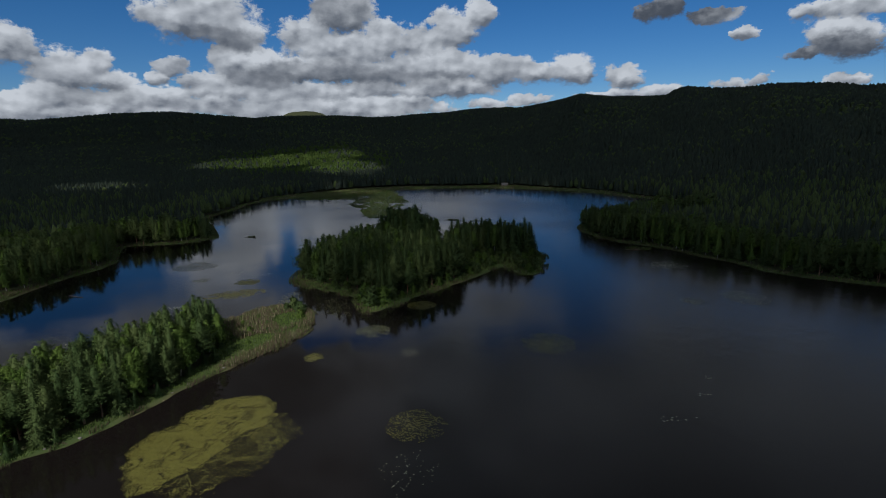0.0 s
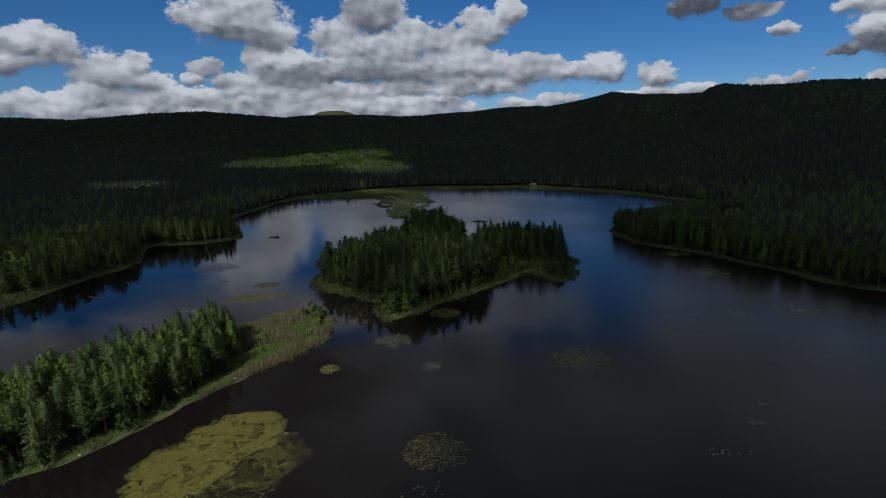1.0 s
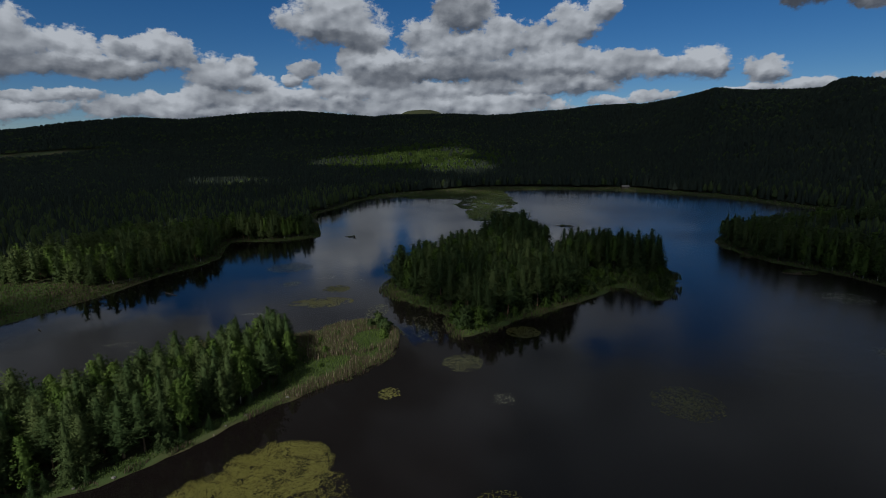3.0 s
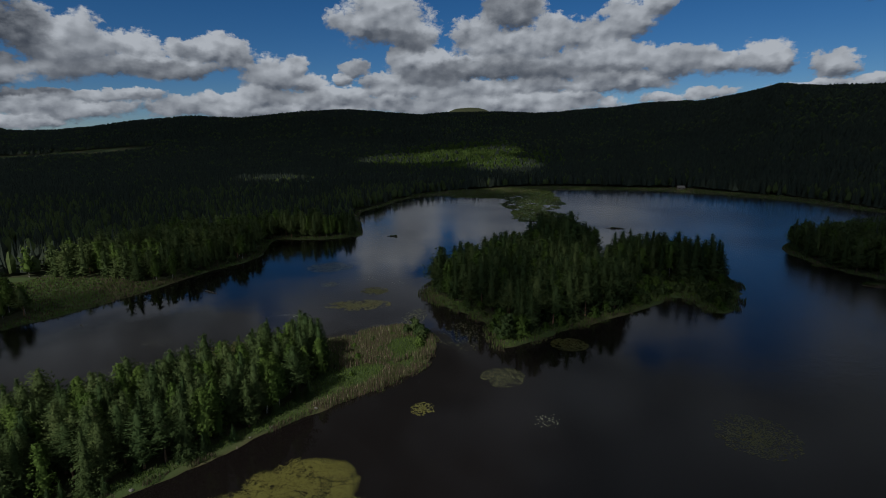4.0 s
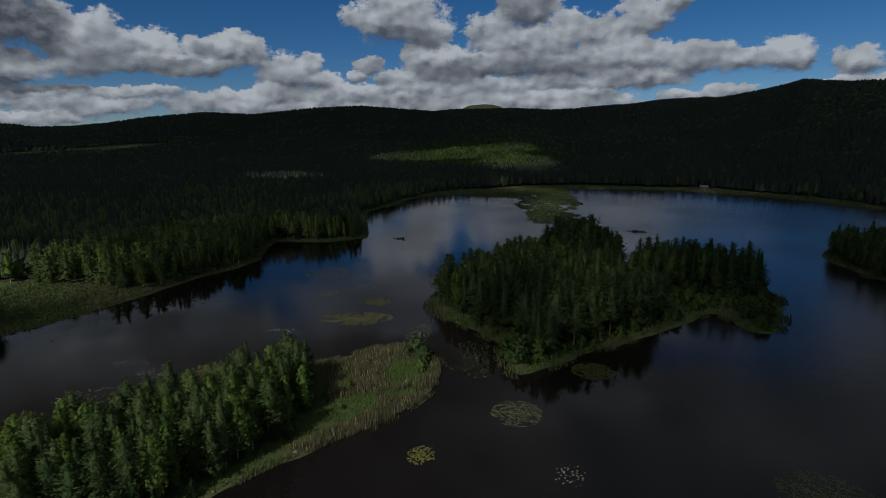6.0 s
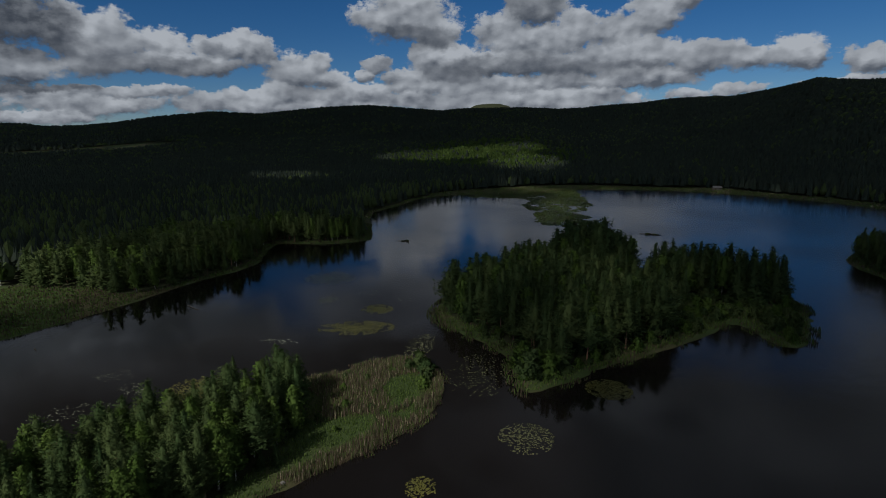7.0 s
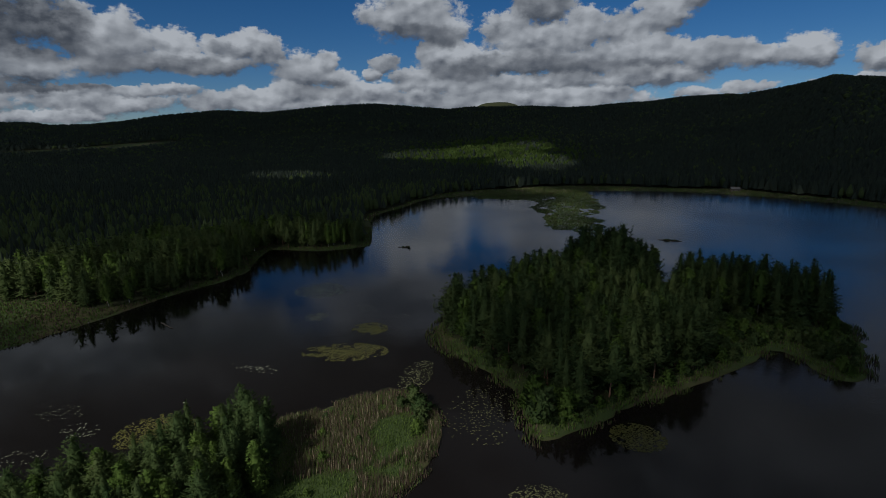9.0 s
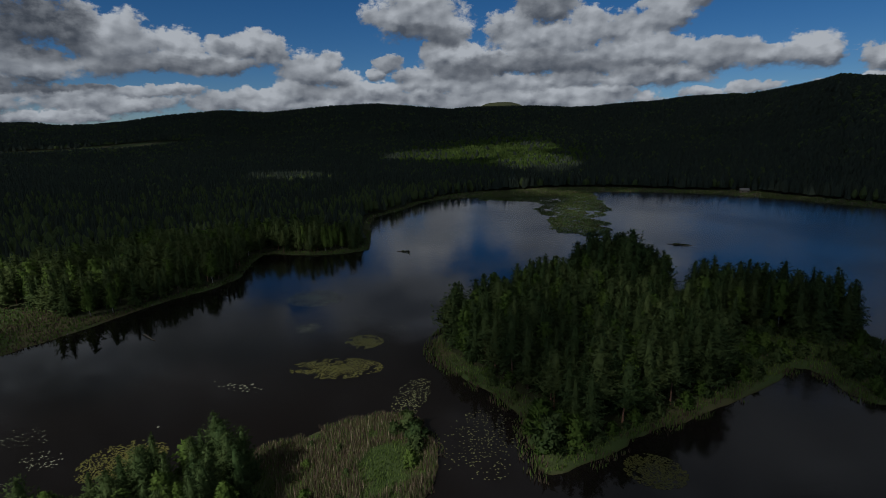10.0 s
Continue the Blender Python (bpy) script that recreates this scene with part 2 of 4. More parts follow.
def ground_surface(n):
    pos = world_pos(n)
    zone = n.add("ShaderNodeAttribute")
    zone.attribute_name = "meadow"
    meadow = zone.outputs["Fac"]
    big = n.noise(pos, 0.03, 4.0)
    mid = n.noise(pos, 0.35, 5.0, 0.6)
    small = n.noise(pos, 3.0, 5.0, 0.65)
    f = n.math("ADD", n.math("MULTIPLY", mid, 0.6), n.math("MULTIPLY", small, 0.5), clamp=True)
    floor = n.mix(f, rgb((0.018, 0.022, 0.010)), rgb((0.055, 0.062, 0.025)))
    grass = n.mix(f, rgb((0.024, 0.042, 0.012)), rgb((0.062, 0.090, 0.026)))
    straw = n.mix(f, rgb((0.045, 0.042, 0.020)), rgb((0.105, 0.094, 0.045)))
    grass = n.mix(n.range(big, 0.45, 0.65), grass, straw)
    col = n.mix(n.range(n.math("ADD", meadow, n.math("MULTIPLY", n.math("SUBTRACT", mid, 0.5), 0.5)), 0.35, 0.6), floor, grass)
    bog = n.add("ShaderNodeAttribute")
    bog.attribute_name = "bog"
    col = n.mix(n.math("MULTIPLY", bog.outputs["Fac"], n.range(mid, 0.25, 0.5)), col, n.mix(f, rgb((0.030, 0.022, 0.012)), rgb((0.085, 0.066, 0.036))))
    height = n.add("ShaderNodeSeparateXYZ", {0: pos}).outputs[2]
    col = n.mix(n.range(height, 0.12, -0.1), col, rgb((0.030, 0.020, 0.010)))
    bump = n.add("ShaderNodeBump", {"Strength": 0.7, "Distance": 0.4, "Height": f}).outputs[0]
    return principled(n, Base_Color=col, Roughness=0.9, Specular_IOR_Level=0.2, Normal=bump)


GROUND = material("ground_cover", ground_surface)


def water_surface(n):
    pos = world_pos(n)
    stretch = n.vec("MULTIPLY", pos, (1.0, 0.7, 1.0))
    east, north, _ = n.add("ShaderNodeSeparateXYZ", {0: pos}).outputs
    open_side = n.math("MAXIMUM", n.range(east, -25.0, 100.0), n.math("MULTIPLY", n.range(north, 290.0, 420.0), n.range(east, -230.0, 0.0, 0.45, 1.0)))
    breeze = n.math("MULTIPLY_ADD", n.range(n.noise(pos, 0.012, 3.0), 0.40, 0.64), 0.22, n.math("MULTIPLY", open_side, 0.5))
    ripple = n.math("ADD", n.noise(stretch, 2.6, 3.0), n.math("MULTIPLY", n.noise(stretch, 0.16, 2.0), 2.5))
    bump = n.add("ShaderNodeBump", {"Strength": n.math("MULTIPLY_ADD", breeze, 0.15, 0.008), "Distance": 0.35, "Height": ripple}).outputs[0]
    silt = n.noise(pos, 0.05, 4.0)
    col = n.mix(silt, rgb((0.0052, 0.0042, 0.0040)), rgb((0.0090, 0.0072, 0.0068)))
    rough = n.math("MULTIPLY_ADD", breeze, 0.30, 0.02)
    return principled(n, Base_Color=col, Roughness=rough, IOR=1.32, Specular_IOR_Level=0.5, Normal=bump)


WATER = material("lake_water", water_surface)

# ---------------------------------------------------------------- plan of shores
LAKE = [(-330, -160), (-260, 20), (-205, 100), (-190, 130), (-181, 160), (-174, 190), (-174, 206), (-173, 225), (-170, 241), (-166, 262),
        (-176, 282), (-187, 302), (-184, 310), (-163, 312), (-150, 320), (-142, 331), (-147, 343), (-157, 362), (-190, 425),
        (-186, 450), (-184, 475), (-188, 518), (-167, 550), (-133, 560), (-88, 578), (-62, 628)]
LAKE_FAR = [(12, 638), (75, 622), (136, 580), (171, 540), (186, 505), (215, 470), (236, 452), (200, 425), (150, 392), (110, 372),
            (93, 358), (87, 337), (92, 312), (101, 294), (119, 277), (127, 256), (137, 243), (142, 222), (155, 211), (173, 200),
            (205, 182), (270, 140), (340, 60), (380, -160)]
NEAR_ISLE = [(-150, 42), (-128, 32), (-105, 60), (-93, 79), (-85, 91), (-77, 99), (-71, 110), (-66, 120), (-59.5, 134), (-53, 143),
             (-47, 154), (-44, 166), (-46.5, 179), (-57.5, 189.5), (-68, 180.5), (-75, 170), (-80, 164), (-87, 153), (-91, 140), (-96, 128),
             (-106, 114), (-122, 97), (-142, 75), (-156, 58)]
MAIN_ISLE = [(-64.5, 221), (-55, 213), (-44, 205.5), (-35, 199), (-30, 188), (-27.5, 178), (-22, 181), (-14, 194), (-3, 206), (8, 219),
             (15, 227), (22, 237), (26, 244), (31, 238), (36, 226), (41, 227), (46, 240), (50, 258), (51, 275), (47, 287), (33, 294),
             (14, 296), (-4, 306), (-26, 308), (-45, 284), (-60, 256), (-66, 238)]


def rounded(points, times=2):
    p = np.array(points, float)
    for _ in range(times):
        q = np.roll(p, -1, axis=0)
        p = np.stack([0.75 * p + 0.25 * q, 0.25 * p + 0.75 * q], 1).reshape(-1, 2)
    return p


def inside_by(px, py, poly):
    """Signed distance to a closed outline, positive inside."""
    best = np.full(px.shape, 1e12)
    within = np.zeros(px.shape, bool)
    for (ax, ay), (bx, by) in zip(poly, np.roll(poly, -1, axis=0)):
        dx, dy = bx - ax, by - ay
        t = np.clip(((px - ax) * dx + (py - ay) * dy) / (dx * dx + dy * dy + 1e-9), 0, 1)
        best = np.minimum(best, (px - ax - t * dx) ** 2 + (py - ay - t * dy) ** 2)
        if dy:
            within ^= ((ay > py) != (by > py)) & (px < ax + (py - ay) / dy * dx)
    return np.where(within, 1, -1) * np.sqrt(best)


LAKE_LINE, NEAR_LINE, MAIN_LINE = rounded(LAKE + LAKE_FAR), rounded(NEAR_ISLE), rounded(MAIN_ISLE)


def lumps(x, y, size, seed=0):
    """Smooth value noise, about -1 to 1."""
    g = np.random.RandomState(seed).uniform(-1, 1, (64, 64))
    u, v = x / size, y / size
    i, j = np.floor(u).astype(int), np.floor(v).astype(int)
    a, b = u - i, v - j
    a, b = a * a * (3 - 2 * a), b * b * (3 - 2 * b)
    c = lambda p, q: g[(i + p) % 64, (j + q) % 64]
    return (c(0, 0) * (1 - a) + c(1, 0) * a) * (1 - b) + (c(0, 1) * (1 - a) + c(1, 1) * a) * b


def land_by(x, y):
    """Metres from the shore, positive on land."""
    d = -inside_by(x, y, LAKE_LINE)
    d = np.maximum(d, inside_by(x, y, NEAR_LINE))
    d = np.maximum(d, inside_by(x, y, MAIN_LINE))
    return d + 0.9 * lumps(x, y, 7.0, 3) + 0.5 * lumps(x, y, 2.6, 4)


# skyline: azimuth, elevation seen from the start, distance of the ridge
RIDGE_WEST = [(-180, 2.2, 2600), (-90, 1.3, 3000), (-58.6, 1.19, 3300), (-55.5, 1.19, 3300), (-54.3, 0.95, 3300), (-51.6, 1.02, 3300),
         (-49.0, 1.28, 3140), (-46.1, 1.74, 2910), (-41.2, 2.22, 2720), (-36.9, 2.04, 2620), (-35.0, 2.19, 2580), (-30.8, 2.65, 2500),
         (-26.2, 2.8, 2450), (-23.9, 2.63, 2450), (-21.4, 2.42, 2450), (-18.8, 2.2, 2450), (-16.6, 2.4, 2460), (-10.5, 2.38, 2500),
         (-7.0, 2.17, 2490), (-4.7, 2.23, 2450), (-2.3, 2.42, 2420), (0.6, 2.54, 2380)]
RIDGE_EAST = [(3.0, 2.84, 2350), (7.1, 2.98, 2300), (7.9, 2.85, 2240), (10.5, 3.23, 2070), (12.8, 3.66, 1910), (14.3, 4.1, 1800), (15.5, 3.89, 1790),
         (17.1, 3.72, 1760), (21.3, 3.56, 1670), (22.3, 3.62, 1640), (23.1, 4.1, 1620), (24.0, 4.36, 1600), (26.2, 4.09, 1570), (29.0, 3.99, 1540),
         (31.5, 4.17, 1510), (34.0, 4.05, 1500), (36.4, 3.84, 1500), (37.5, 3.58, 1500), (38.9, 3.62, 1500), (60, 3.2, 1600), (120, 2.5, 2200),
         (180, 2.2, 2600)]
RIDGE = RIDGE_WEST + RIDGE_EAST
WOOD_TOP = 11.0


def hill(x, y):
    r, az = np.hypot(x, y), np.degrees(np.arctan2(x, y))
    a, e, d = np.array(RIDGE).T
    dist = np.interp(az, a, d)
    top = 60 + dist * np.tan(np.radians(np.interp(az, a, e))) - WOOD_TOP
    foot = np.interp(az, [-180, -60, -15, 5, 20, 45, 180], [900, 1100, 1000, 760, 560, 480, 900])
    s = np.clip((r - foot) / (dist - foot), 0, 1)
    rise = s * s * (3 - 2 * s) * 0.45 + s ** 1.4 * 0.55
    fall = np.clip((r - dist) / 1800, 0, 1)
    z = top * rise * (1 - 0.35 * fall)
    z = z + 14 * s * (1 - s) * 2 * (1.2 * lumps(x, y, 430, 6) + lumps(x, y, 240, 7) + 0.5 * lumps(x, y, 110, 8))
    # the bare round top far behind
    side = np.where(x < -882, (x + 882) / 120, (x + 882) / 185)
    z = np.maximum(z, 236 - 44 * np.minimum(np.abs(side), 9) ** 2.6 + 8 * lumps(x, y, 110, 15) - ((y - 3440) / 26) ** 2)
    return z


def ground_z(x, y):
    d = land_by(x, y)
    bank = np.where(d > 0, 0.18 + 0.9 * (1 - np.exp(-np.maximum(d, 0) / 9)), np.maximum(d * 0.22, -2.2) + 0.18)
    return np.where(d > 0, bank + hill(x, y) + 0.15 * lumps(x, y, 5, 9), bank)


def mesh_of(name, verts, faces, mat, smooth=False):
    me = bpy.data.meshes.new(name)
    me.from_pydata(np.asarray(verts, float).tolist(), [], faces if isinstance(faces, list) else faces.tolist())
    for m in (mat if isinstance(mat, (list, tuple)) else [mat]):
        me.materials.append(m)
    if smooth:
        me.polygons.foreach_set("use_smooth", [True] * len(me.polygons))
    me.update()
    return me


def steps(fine0, fine1, fine, far, grow=1.09):
    mid = list(np.arange(fine0, fine1 + 0.1, fine))
    lo, hi, s = [fine0], [fine1], fine
    while hi[-1] < far or lo[-1] > -far:
        s = min(s * grow, 90)
        hi.append(hi[-1] + s)
        lo.append(lo[-1] - s)
    return np.array(lo[:0:-1] + mid + hi[1:])


def build_ground():
    xs, ys = steps(-215, 180, 2.5, 4700), steps(40, 330, 2.5, 4700)
    ys = np.concatenate([ys[ys <= 330], np.arange(336, 725, 6.5), ys[ys > 728]])
    x, y = np.meshgrid(xs, ys)
    z = ground_z(x.ravel(), y.ravel())
    d = land_by(x.ravel(), y.ravel())
    nx, ny = len(xs), len(ys)
    i = (np.arange(ny - 1)[:, None] * nx + np.arange(nx - 1)).ravel()
    faces = np.stack([i, i + 1, i + nx + 1, i + nx], 1)
    me = mesh_of("ground", np.stack([x.ravel(), y.ravel(), z], 1), faces, GROUND, True)
    at = me.attributes.new("meadow", "FLOAT", "POINT")
    at.data.foreach_set("value", meadow_at(x.ravel(), y.ravel(), d).astype(np.float32))
    me.attributes.new("bog", "FLOAT", "POINT").data.foreach_set("value", isle_reeds(x.ravel(), y.ravel()).astype(np.float32))
    tagged(new("ground", me), "wooded shores and hills with grassy lake edges", "ground", kind="structure")


def blob(x, y, cx, cy, rx, ry, turn=0.0):
    c, s = math.cos(radians(turn)), math.sin(radians(turn))
    u, v = (x - cx) * c + (y - cy) * s, -(x - cx) * s + (y - cy) * c
    return 1 - (u / rx) ** 2 - (v / ry) ** 2


NEAR_WOOD = rounded([(-150, 48), (-111, 58.5), (-96, 79.5), (-88, 91.5), (-79.5, 99.5), (-74, 109.5), (-69, 120), (-65, 133), (-65.5, 146),
                     (-69, 158), (-76, 161), (-83.5, 152), (-87.5, 140), (-92.5, 128), (-102, 116), (-118, 99), (-145, 70)])
MAIN_WOOD = rounded([(-64, 226), (-53, 217), (-42, 209.5), (-32, 201), (-26, 189), (-24, 184), (-14, 197), (-4, 209), (6, 221), (12, 233), (12, 250), (18, 266),
                     (32, 258), (44, 262), (49, 272), (47, 286), (32, 293), (12, 295), (-6, 305), (-27, 306), (-45, 282), (-59, 255), (-65, 238)])


def wood_by(x, y, d):
    """Positive where trees stand."""
    lake_d = -inside_by(x, y, LAKE_LINE)
    edge = 4.0 + 2.2 * lumps(x, y, 26, 12)
    edge = edge - 2.4 * np.clip((x - 70) / 30, 0, 1) * (y < 420)
    edge = edge + 20 * np.clip(1.3 - np.hypot(x - 75, y - 645) / 24, 0, 1)                 # clearing round the hut
    edge = edge + 16 * np.clip(1 - np.hypot(x + 196, y - 190) / 34, 0, 1)          # sedge meadow on the near left bank
    edge = edge + 70 * np.clip(1.25 - np.hypot((x + 252) * 0.7, (y - 190) * 1.4) / 44, 0, 1)
    edge = edge + 48 * np.clip(1.4 - np.hypot(x + 95, (y - 600) * 1.3) / 90, 0, 1)         # reedy head of the lake
    edge = edge + 18 * np.clip(1.7 - np.hypot(x - 80, y - 620) / 120, 0, 1)
    w = lake_d - edge
    w = np.minimum(w, -100 * blob(x, y, -1370, 1030, 330, 125, 50))
    return np.maximum(np.maximum(w, inside_by(x, y, NEAR_WOOD)), inside_by(x, y, MAIN_WOOD))


def meadow_at(x, y, d):
    w = wood_by(x, y, d)
    return np.clip(0.9 - (w + 1.5) / 5.0, 0, 1) * (np.hypot(x + 872, y - 3440) > 520)


def isle_reeds(x, y):
    d = inside_by(x, y, NEAR_LINE)
    w = inside_by(x, y, NEAR_WOOD)
    u, v = x + 2.2 * lumps(x, y, 5, 37), y + 2.2 * lumps(x, y, 5, 38)
    lush = np.maximum(blob(u, v, -53, 171, 5.5, 8.5, 15), blob(u, v, -61.5, 143, 4.6, 18, -28))
    return (d > -1.2) & (w < -3.0) & (y > 134) & (x > -80) & (lush < 0.1) & (lumps(x, y, 4, 33) + 0.5 * lumps(x, y, 1.5, 34) > -0.5)


build_ground()

water_mesh = mesh_of("water", [(-600, -400, 0), (600, -400, 0), (600, 760, 0), (-600, 760, 0)], [(0, 1, 2, 3)], WATER)
tagged(new("water", water_mesh), "dark still lake water mirroring the sky", "lake", kind="structure")


# ---------------------------------------------------------------- cloud layer out of view, added to shade the land
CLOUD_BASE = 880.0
# gaps cut to let sun onto chosen ground: centre, half axes, turn
SUN_GAPS = [(-92, 97, 100, 66, 66)]
# places thinned to let a part of the sun through to chosen ground
THIN_GAPS = [(-205, 250, 125, 75, 85, 0.5), (-244, 194, 90, 46, 15, 0.12), (-95, 222, 48, 34, 0, 0.32), (-166, 334, 30, 24, 0, 0.40), (-168, 968, 270, 85, 102, 0.36), (-330, 1190, 260, 150, 55, 0.38),
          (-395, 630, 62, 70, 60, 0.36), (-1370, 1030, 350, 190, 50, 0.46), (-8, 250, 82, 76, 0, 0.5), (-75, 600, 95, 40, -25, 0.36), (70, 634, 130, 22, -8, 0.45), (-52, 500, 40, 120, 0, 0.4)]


def shade_cloud(n):
    pos = world_pos(n)
    f = n.noise(pos, 0.012, 5.0)
    col = n.mix(f, rgb((0.82, 0.87, 0.94)), rgb((0.90, 0.93, 0.98)))
    top = n.add("ShaderNodeBsdfDiffuse", {0: col}).outputs[0]
    # underside tinted blue so that the water below reflects bluer
    under = n.add("ShaderNodeBsdfTranslucent", {0: n.mix(f, rgb((0.76, 0.84, 0.97)), rgb((0.84, 0.90, 1.0)))}).outputs[0]
    bulk = n.noise(pos, 0.0032, 4.0)
    thin = n.add("ShaderNodeAttribute")
    thin.attribute_name = "thin"
    body = n.add("ShaderNodeMixShader", {0: n.math("MULTIPLY", thin.outputs["Fac"], n.range(bulk, 0.36, 0.64, 0.7, 1.2)), 1: top, 2: under}).outputs[0]
    zone = n.add("ShaderNodeAttribute")
    zone.attribute_name = "depth"
    wisp = n.math("MULTIPLY_ADD", n.math("SUBTRACT", n.noise(pos, 0.03, 5.0, 0.65), 0.5), 0.9, zone.outputs["Fac"])
    gone = n.add("ShaderNodeBsdfTransparent").outputs[0]
    return n.add("ShaderNodeMixShader", {0: n.range(wisp, 0.05, 0.6), 1: gone, 2: body}).outputs[0]


CLOUD = material("shade_cloud", shade_cloud)


def build_shade_clouds():
    """Added layer that shades the land: flat-based, billowing upwards, wispy at its rim."""
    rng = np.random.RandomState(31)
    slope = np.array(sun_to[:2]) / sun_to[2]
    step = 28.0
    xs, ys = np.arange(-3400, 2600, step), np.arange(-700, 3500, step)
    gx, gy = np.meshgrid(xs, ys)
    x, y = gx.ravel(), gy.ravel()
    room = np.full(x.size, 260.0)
    for cx, cy, a, b, turn in SUN_GAPS:
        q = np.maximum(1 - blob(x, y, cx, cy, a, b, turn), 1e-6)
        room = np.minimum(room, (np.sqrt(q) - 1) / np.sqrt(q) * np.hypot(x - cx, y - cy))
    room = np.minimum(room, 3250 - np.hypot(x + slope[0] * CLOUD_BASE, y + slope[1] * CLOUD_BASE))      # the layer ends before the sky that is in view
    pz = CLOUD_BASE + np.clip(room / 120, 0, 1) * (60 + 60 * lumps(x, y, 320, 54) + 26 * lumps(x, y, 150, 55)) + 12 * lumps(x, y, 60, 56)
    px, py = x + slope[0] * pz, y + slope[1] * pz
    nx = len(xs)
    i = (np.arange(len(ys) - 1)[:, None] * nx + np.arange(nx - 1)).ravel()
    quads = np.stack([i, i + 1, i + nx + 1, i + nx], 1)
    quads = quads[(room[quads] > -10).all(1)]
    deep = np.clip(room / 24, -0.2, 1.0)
    for cx, cy, a, b, turn, least in THIN_GAPS:
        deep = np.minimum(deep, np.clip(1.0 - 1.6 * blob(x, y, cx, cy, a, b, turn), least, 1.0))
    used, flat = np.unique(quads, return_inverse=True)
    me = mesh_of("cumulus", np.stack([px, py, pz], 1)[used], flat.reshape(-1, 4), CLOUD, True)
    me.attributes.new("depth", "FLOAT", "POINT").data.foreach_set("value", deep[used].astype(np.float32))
    # thinner overhead to brighten the shade; seed picked for reflections in the water
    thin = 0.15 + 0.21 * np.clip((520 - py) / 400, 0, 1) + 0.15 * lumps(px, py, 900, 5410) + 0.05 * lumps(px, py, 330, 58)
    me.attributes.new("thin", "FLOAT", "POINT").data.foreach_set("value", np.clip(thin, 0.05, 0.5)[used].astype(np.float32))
    tagged(new("cumulus_clouds", me), "cloud layer added out of view to shade the land", "clouds", kind="stuff")


build_shade_clouds()
# ---------------------------------------------------------------- trees
RNG = np.random.RandomState(11)


def part(name, me, parent, label=""):
    ob = new(name, me)
    ob.parent = parent
    return tagged(ob, label)


def trunk_mesh(name, height, radius, mat, lean=0.02, limbs=5, limb_len=1.2, from_h=0.35):
    v, f = [], []

    def tube(points, radii, sides):
        base = len(v)
        for (px, py, pz), r in zip(points, radii):
            for k in range(sides):
                a = 2 * math.pi * k / sides
                v.append((px + r * math.cos(a), py + r * math.sin(a), pz))
        for i in range(len(points) - 1):
            for k in range(sides):
                a, b = base + i * sides + k, base + i * sides + (k + 1) % sides
                f.append((a, b, b + sides, a + sides))

    n = 6
    pts = [(lean * height * (i / n) ** 2 + 0.05 * math.sin(i * 2.1), 0.06 * math.sin(i * 1.3), height * i / n) for i in range(n + 1)]
    tube(pts, [radius * (1.35 if i == 0 else 1 - 0.9 * i / n) for i in range(n + 1)], 7)
    for k in range(limbs):
        t = from_h + (0.9 - from_h) * k / max(limbs - 1, 1)
        a, L = k * 2.4, limb_len * (1.1 - 0.6 * t)
        p0 = (lean * height * t * t, 0, height * t)
        p1 = (p0[0] + 0.6 * L * math.cos(a), 0.6 * L * math.sin(a), p0[2] + 0.18 * L)
        p2 = (p0[0] + L * math.cos(a), L * math.sin(a), p0[2] + 0.4 * L)
        tube([p0, p1, p2], [radius * 0.3, radius * 0.2, radius * 0.06], 4)
    return mesh_of(name, v, f, mat, True)


def spray(points, ways, outs, length, width, rng, leaves, loose=0.38):
    """Small pointed needle or leaf blades round each point, facing outwards: vertices, triangles and normals."""
    n = len(points)
    p = np.repeat(points, leaves, 0)
    w = np.repeat(ways, leaves, 0) + rng.normal(0, loose, (n * leaves, 3))
    w /= np.linalg.norm(w, axis=1, keepdims=True) + 1e-9
    o = np.repeat(outs, leaves, 0)
    face = o + rng.normal(0, 0.45, o.shape)
    s = np.cross(w, face)
    s /= np.linalg.norm(s, axis=1, keepdims=True) + 1e-9
    L = (np.repeat(length, leaves) * rng.uniform(0.6, 1.25, n * leaves))[:, None]
    W = (np.repeat(width, leaves) * rng.uniform(0.6, 1.25, n * leaves))[:, None]
    p = p + rng.normal(0, 0.25, p.shape) * L
    v = np.stack([p - s * W * 0.5, p + s * W * 0.5, p + w * L], 1).reshape(-1, 3)
    o = o + rng.normal(0, 0.25, o.shape)
    normals = np.stack([o, o, o + 0.35 * w], 1).reshape(-1, 3)
    return v, np.arange(n * leaves * 3).reshape(-1, 3), normals


def core_of(height, low, outline, share, rng, sides=6, rings=5):
    """The dense inside of a crown: a jagged closed body of twigs under the outer sprays."""
    v, nor, f = [], [], []
    for k in range(rings):
        t = 0.04 + 0.86 * k / (rings - 1)
        for j in range(sides):
            a = 6.283 * (j + 0.5 * (k % 2)) / sides
            r = share * outline(t) * rng.uniform(0.75, 1.2)
            v.append((r * math.cos(a), r * math.sin(a), height * (low + (1 - low) * t)))
            nor.append((math.cos(a), math.sin(a), 0.5))
    v.append((0, 0, height * 0.97)), nor.append((0, 0, 1))
    for k in range(rings - 1):
        for j in range(sides):
            a, b = k * sides + j, k * sides + (j + 1) % sides
            f += [(a, b, b + sides), (a, b + sides, a + sides)]
    top = (rings - 1) * sides
    f += [(top + j, top + (j + 1) % sides, rings * sides) for j in range(sides)]
    return np.array(v), np.array(f), np.array(nor)


CROWN_NORMALS = {}


